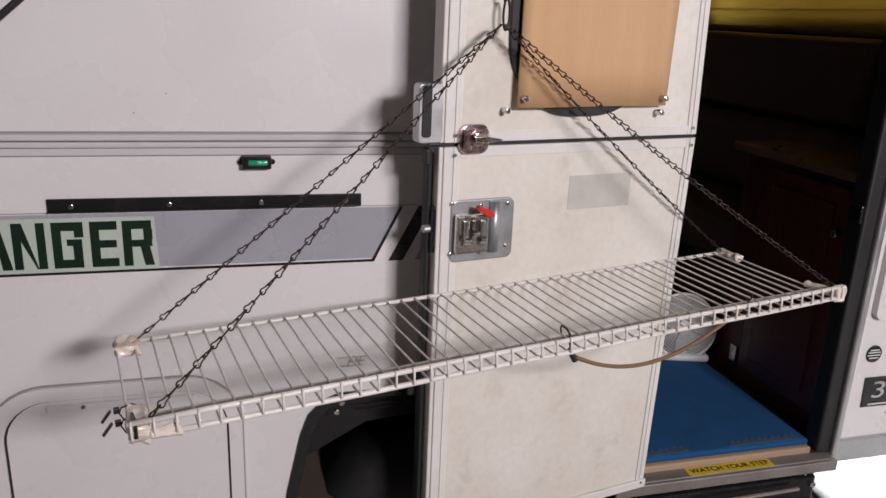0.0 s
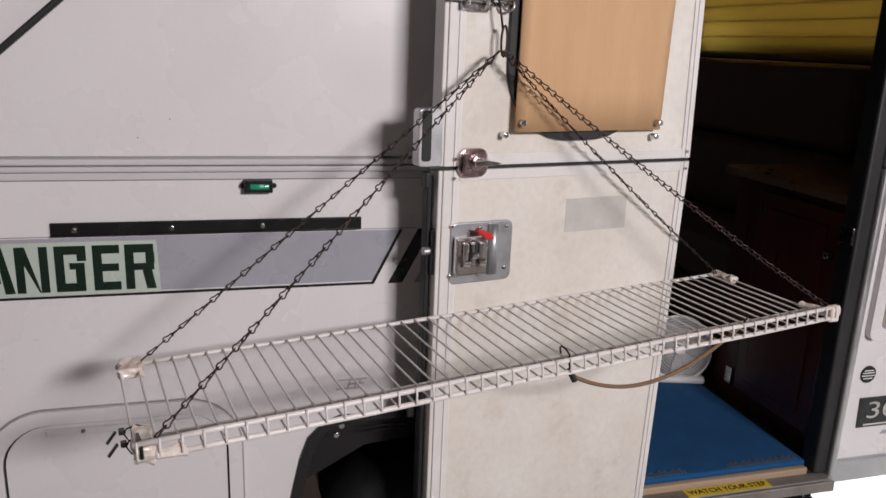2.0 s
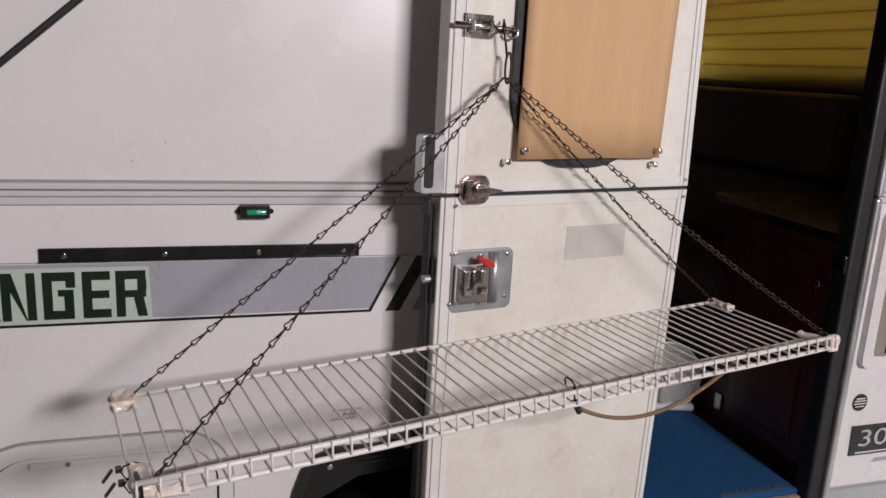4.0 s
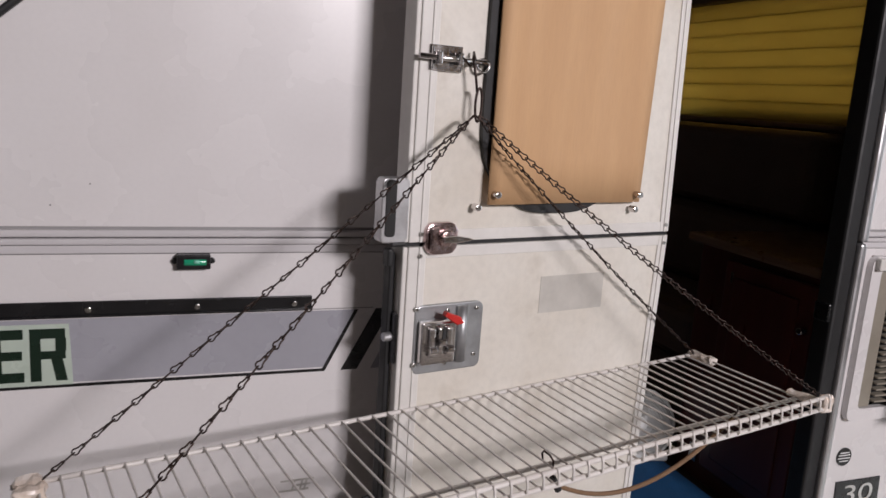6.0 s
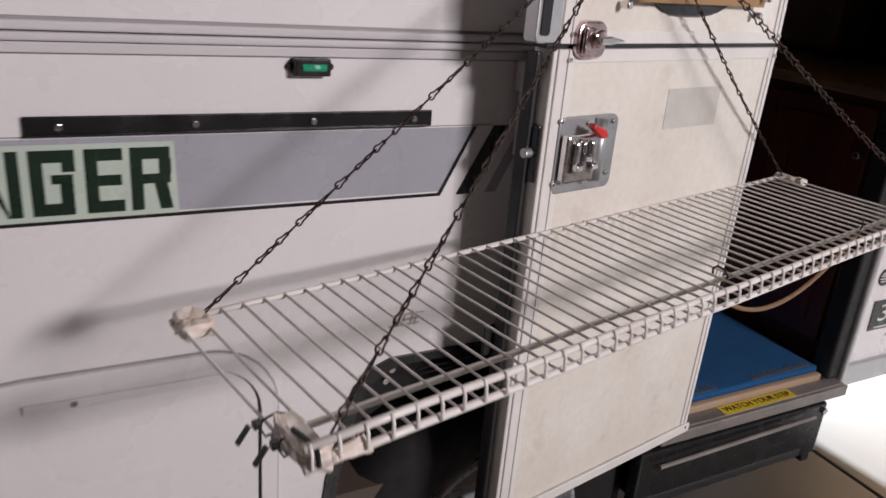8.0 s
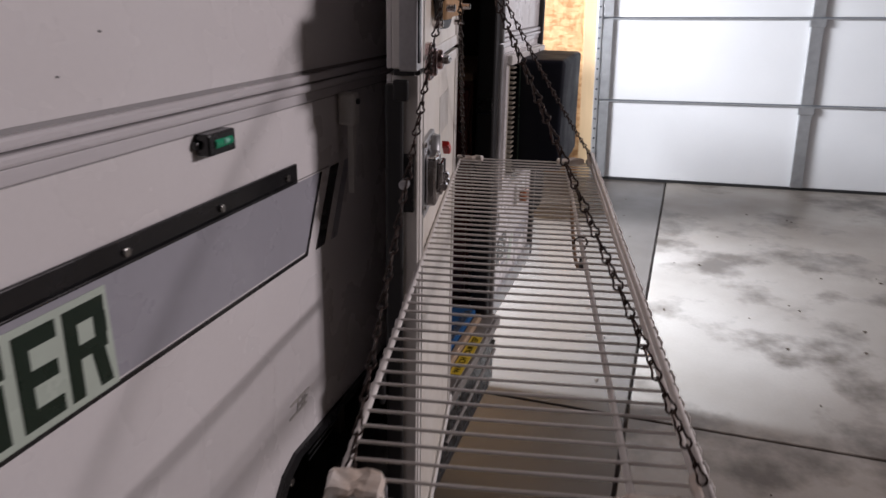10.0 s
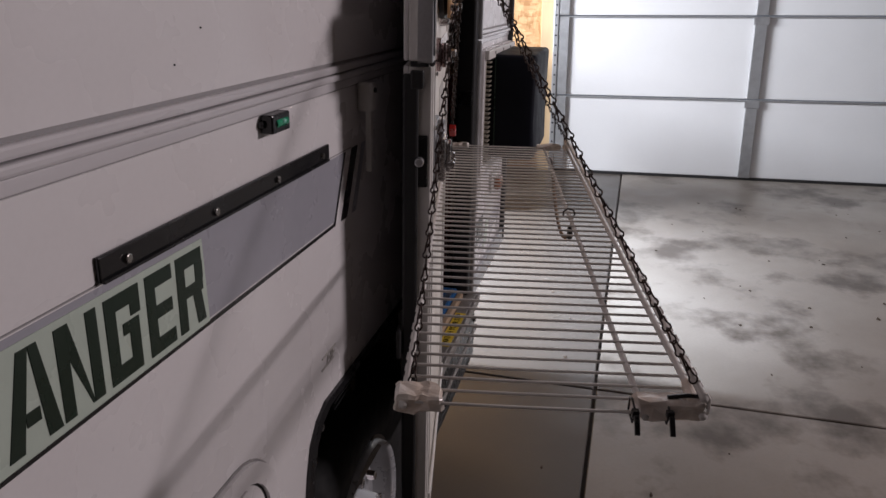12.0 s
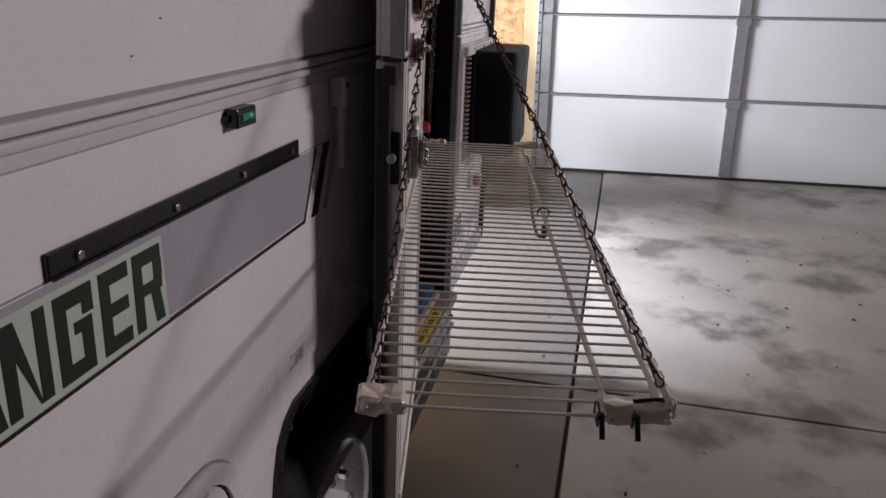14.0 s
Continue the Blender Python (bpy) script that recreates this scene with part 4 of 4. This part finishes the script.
bm.to_mesh(link_mesh)
bm.free()
link_mesh.materials.append(M_CHAIN)


def chain(a, b, sag, twist):
    """Oval links, each turned against the last, along a slightly sagging line from a to b."""
    top = thing("hanging_chain", Matrix.Translation(a), "thin dark bronze link chain holding the wire shelf", "chain", "shelf chains")
    v = b - a
    n = max(2, round(v.length / PITCH))
    for i in range(n):
        t = (i + 0.5) / n
        p = v * t + Vector((0, 0, -sag * 4 * t * (1 - t)))
        d = v / n + Vector((0, 0, -sag * 4 * (1 - 2 * t) / n))
        rot = d.to_track_quat("Z", "Y").to_matrix().to_4x4() @ Matrix.Rotation(radians(twist + 50 * (i % 2) + 14 * math.sin(i * 1.3)), 4, "Z")
        share("link", link_mesh, top, Matrix.Translation(p) @ rot @ Matrix.Diagonal((1, 1, d.length / PITCH, 1)))
    return top


chain(HOOK + Vector((0, 0, 0.0)), at_shelf(0.034, 0.006, 0.006), 0.002, 20)
chain(HOOK + Vector((-0.004, -0.004, 0)), at_shelf(0.026, DEP - 0.004, LIP + 0.004), 0.002, 50)
chain(HOOK + Vector((0.004, 0.0, 0)), at_shelf(SLEN - 0.012, 0.008, 0.008), 0.009, 10)
chain(HOOK + Vector((0.006, -0.005, 0)), at_shelf(SLEN - 0.02, DEP - 0.004, LIP + 0.004), 0.011, 65)

# ---- elastic cord under the shelf ----
o = at_shelf(0.629, MIDD, 0)
cord = thing("elastic_cord", Matrix.Translation(o), "tan elastic cord with black hooks hung under the shelf", "elastic cord")
c_pts = []
for k in range(25):
    t = k / 24
    c_pts.append(at_shelf(0.639 + 0.36 * t, MIDD + 0.004, -0.034 + 0.03 * t - 0.062 * 4 * t * (1 - t) * (1.0 - 0.2 * t)) - o)
part("cord", tube(c_pts, 0.0034, 8), M_CORD, cord, "", None, True)
hk = [(0.639, 0.002, -0.034), (0.634, 0.003, -0.012), (0.630, 0.008, 0.004), (0.626, 0.004, 0.012), (0.624, -0.006, 0.014), (0.626, -0.012, 0.008), (0.628, -0.012, -0.002)]
part("cord_hook", tube([at_shelf(a, MIDD + b, c) - o for a, b, c in hk], 0.0015, 6), M_CHAIN, cord, "", None, True)
part("cord_end", tube([at_shelf(0.635, MIDD + 0.003, -0.024) - o, at_shelf(0.646, MIDD + 0.004, -0.044) - o], 0.0052, 10), M_BLACK, cord)
hk = [(0.998, 0.004, -0.004), (1.009, 0.003, 0.004), (1.014, 0.0, 0.011), (1.008, -0.004, 0.013)]
part("cord_hook", tube([at_shelf(a, MIDD + b, c) - o for a, b, c in hk], 0.0015, 6), M_CHAIN, cord, "", None, True)

# ---- inside the motorhome ----
cab = thing("entry_cabinet", pose(1.45, 0.065, 0.520), "dark cherry cabinet beside the entrance", "cabinet")
part("carcass", box(0.0, 0.5, 0.0, 0.42, -0.007, 0.637, 0.003), M_CAB, cab)
cd = part("cabinet_door", box(-0.018, -0.001, 0.008, 0.30, 0.05, 0.617, 0.004), M_CAB, cab)
part("door_panel", box(-0.022, -0.0185, 0.05, 0.262, 0.09, 0.577, 0.003), M_CAB, cd)
part("cabinet_knob", cyl(0.009, 0.02, 16, Matrix.Translation((-0.03, 0.022, 0.513)) @ Matrix.Rotation(radians(90), 4, "Y"), bevel=0.003), M_CHROME, cd, "pale round knob", None, True)
part("cabinet_hinge", box(-0.0215, -0.0185, 0.268, 0.276, 0.56, 0.59, 0.001), M_CHROME, cd)
part("worktop", box(-0.03, 0.52, -0.006, 0.45, 0.638, 0.662, 0.006), M_TOP, cab, "brown laminate top")
part("toe_fitting", box(-0.006, -0.001, 0.33, 0.36, 0.04, 0.09, 0.002), M_CHROME, cab)

fan = thing("desk_fan", pose(1.345, 0.52, 0.5345, 0, 0, -16) @ Matrix.Scale(0.76, 4), "white round desk fan on the carpet", "fan")
part("fan_base", box(-0.10, 0.10, -0.06, 0.07, 0.0, 0.03, 0.012, 3), M_FANW, fan)
part("fan_post", box(-0.02, 0.02, 0.02, 0.05, 0.03, 0.1, 0.008), M_FANW, fan)
FC = Matrix.Translation((0, -0.01, 0.13)) @ Matrix.Rotation(radians(-18), 4, "X")
for r in [0.02 + 0.0095 * k for k in range(11)]:
    dep = -0.045 * math.sqrt(max(0.0, 1 - (r / 0.125) ** 2))
    part("grille_ring", tube([FC @ Vector((r * math.cos(a), dep, r * math.sin(a))) for a in [2 * math.pi * k / 28 for k in range(28)]], 0.0013, 5, True), M_FANW, fan)
part("fan_rim", tube([FC @ Vector((0.124 * math.cos(a), 0, 0.124 * math.sin(a))) for a in [2 * math.pi * k / 32 for k in range(32)]], 0.006, 8, True), M_FANW, fan, "", None, True)
bm = cyl(0.022, 0.03, 18, FC @ Matrix.Rotation(radians(90), 4, "X"))
part("hub", bm, M_FANW, fan)
for k in range(4):
    bm = bmesh.new()
    vs = []
    for r, w in ((0.02, 0.012), (0.06, 0.03), (0.108, 0.036)):
        vs.append([bm.verts.new((r, s * w * 0.35, s * w)) for s in (-1, 1)])
    for a, b in zip(vs, vs[1:]):
        bm.faces.new((a[0], a[1], b[1], b[0]))
    bmesh.ops.solidify(bm, geom=bm.faces[:], thickness=0.002)
    part("fan_blade", bm, M_FANW, fan, "", FC @ Matrix.Rotation(radians(90 * k), 4, "Y"))
part("back_shell", cyl(0.122, 0.05, 28, FC @ Matrix.Translation((0, 0.03, 0)) @ Matrix.Rotation(radians(-90), 4, "X"), 0.07), M_FANW, fan, "", None, True)

sofa = thing("sofa", pose(1.5, 0.5, 0.5135), "dark brown leather sofa bench along the rear wall", "sofa")
part("sofa_base", box(0.03, 0.47, 0.0, 1.7, 0.0, 0.26, 0.02), M_SOFA, sofa)
part("seat_cushion", box(0.0, 0.42, 0.02, 1.7, 0.262, 0.42, 0.045, 4), M_SOFA, sofa)
part("back_cushion", box(0.26, 0.47, 0.02, 1.7, 0.42, 0.68, 0.05, 4), M_SOFA, sofa)
part("back_cushion", box(0.32, 0.475, 0.0, 1.7, 0.685, 0.95, 0.04, 4), M_SOFA, sofa)
part("armrest", box(-0.02, 0.18, 0.36, 0.52, 0.0, 0.38, 0.03, 3), M_SOFA, sofa)
part("ledge_pad", box(0.40, 0.485, 0.0, 1.7, 0.952, 0.972, 0.006, 2), M_SOFA, sofa)
blind = thing("window_blind", pose(1.97, 0.40, 1.49), "olive yellow pleated blind over the rear window", "blind")
for k in range(7):
    part("blind_slat", box(0.0009 * (k % 2), 0.01 + 0.0009 * (k % 2), 0.0, 1.4, 0.056 * k, 0.056 * k + 0.0585, 0.002), M_BLIND, blind)
part("head_rail", box(-0.04, 0.018, 0.0, 1.4, 0.392, 0.47, 0.01), M_INNER, blind)
part("bottom_rail", box(-0.004, 0.014, 0.0, 1.4, -0.014, -0.0005, 0.003), M_BLIND, blind)

# ---- a scooter parked by the garage door ----
sc = thing("motor_scooter", pose(4.92, 0.70, 0.0, 0, 0, 27), "silver motor scooter parked by the garage door", "scooter")
for x in (-0.6, 0.55):
    bm = bmesh.new()
    R, r = 0.2, 0.055
    prof = [(R + r * math.cos(a), r * math.sin(a)) for a in [2 * math.pi * k / 12 for k in range(12)]]
    rg = [[bm.verts.new((d * math.cos(2 * math.pi * k / 32), y, d * math.sin(2 * math.pi * k / 32))) for d, y in prof] for k in range(32)]
    for k in range(32):
        for i in range(12):
            bm.faces.new((rg[k][i], rg[k][(i + 1) % 12], rg[(k + 1) % 32][(i + 1) % 12], rg[(k + 1) % 32][i]))
    w = part("wheel", bm, M_TYRE, sc, "", Matrix.Translation((x, 0, 0.255)), True)
    part("rim", cyl(0.155, 0.05, 24, Matrix.Rotation(radians(90), 4, "X"), bevel=0.01), M_BLACK, w)
part("floorboard", box(-0.25, 0.3, -0.15, 0.15, 0.24, 0.32, 0.03, 3), M_SCOOT, sc)
bm = box(-0.75, -0.12, -0.15, 0.15, 0.36, 0.68, 0.08, 4)
part("rear_fairing", bm, M_SCOOT, sc, "", None, True)
part("saddle", box(-0.72, -0.1, -0.14, 0.14, 0.68, 0.78, 0.04, 4), M_BLACK, sc, "", None, True)
part("front_shield", box(0.28, 0.4, -0.2, 0.2, 0.34, 0.88, 0.05, 4), M_SCOOT, sc, "", None, True)
part("front_fender", box(0.4, 0.75, -0.07, 0.07, 0.44, 0.55, 0.04, 3), M_SCOOT, sc, "", None, True)
part("handlebar", tube([(0.2, -0.33, 0.98), (0.26, -0.2, 0.98), (0.32, 0, 0.95), (0.26, 0.2, 0.98), (0.2, 0.33, 0.98)], 0.016, 8), M_BLACK, sc, "", None, True)
part("headset", box(0.24, 0.42, -0.1, 0.1, 0.86, 1.02, 0.04, 3), M_SCOOT, sc, "", None, True)
part("tail_lamp", box(-0.785, -0.74, -0.04, 0.04, 0.58, 0.62, 0.012), M_RED, sc)
part("fork", tube([(0.55, -0.07, 0.255), (0.42, -0.06, 0.6), (0.35, -0.03, 0.9)], 0.02, 8), M_STEEL, sc)
for y in (-0.2, 0.2):
    part("mirror", cyl(0.06, 0.02, 18, Matrix.Translation((0.26, y * 1.3, 1.12)) @ Matrix.Rotation(radians(90), 4, "Y"), bevel=0.005), M_BLACK, sc)
    part("mirror_stem", tube([(0.26, y, 0.97), (0.26, y * 1.3, 1.08)], 0.006, 6), M_BLACK, sc)

# ---- dry bits on the concrete ----
rng = random.Random(5)
bm = bmesh.new()
for k in range(46):
    x, y = rng.uniform(1.2, 5.0), rng.uniform(-2.3, -0.1)
    r = rng.uniform(0.006, 0.02)
    a0 = rng.uniform(0, 6.28)
    ring = [bm.verts.new((x + r * rng.uniform(0.5, 1.2) * math.cos(a0 + a), y + r * rng.uniform(0.25, 0.6) * math.sin(a0 + a), 0.001 + rng.uniform(0, 0.004))) for a in (0, 1.05, 2.1, 3.14, 4.2, 5.2)]
    top = bm.verts.new((x, y, 0.006))
    for i in range(6):
        bm.faces.new((ring[i], ring[(i + 1) % 6], top))
tagged(put("floor_debris", bm, pbr("dry_leaf_bits", (0.07, 0.05, 0.035), 0.9)), "scattered dry leaf bits on the concrete floor", "debris", kind="stuff")

# ---- everything on and in the motorhome leans with it ----
GARAGE = ("ceiling", "wall_", "stud", "floor", "garage_door", "window_1", "motor_scooter")
for ob in list(scene.collection.all_objects):
    if ob.parent is None and ob.type in ("EMPTY", "MESH") and not ob.name.startswith(GARAGE):
        ob.matrix_world = LEAN @ ob.matrix_world
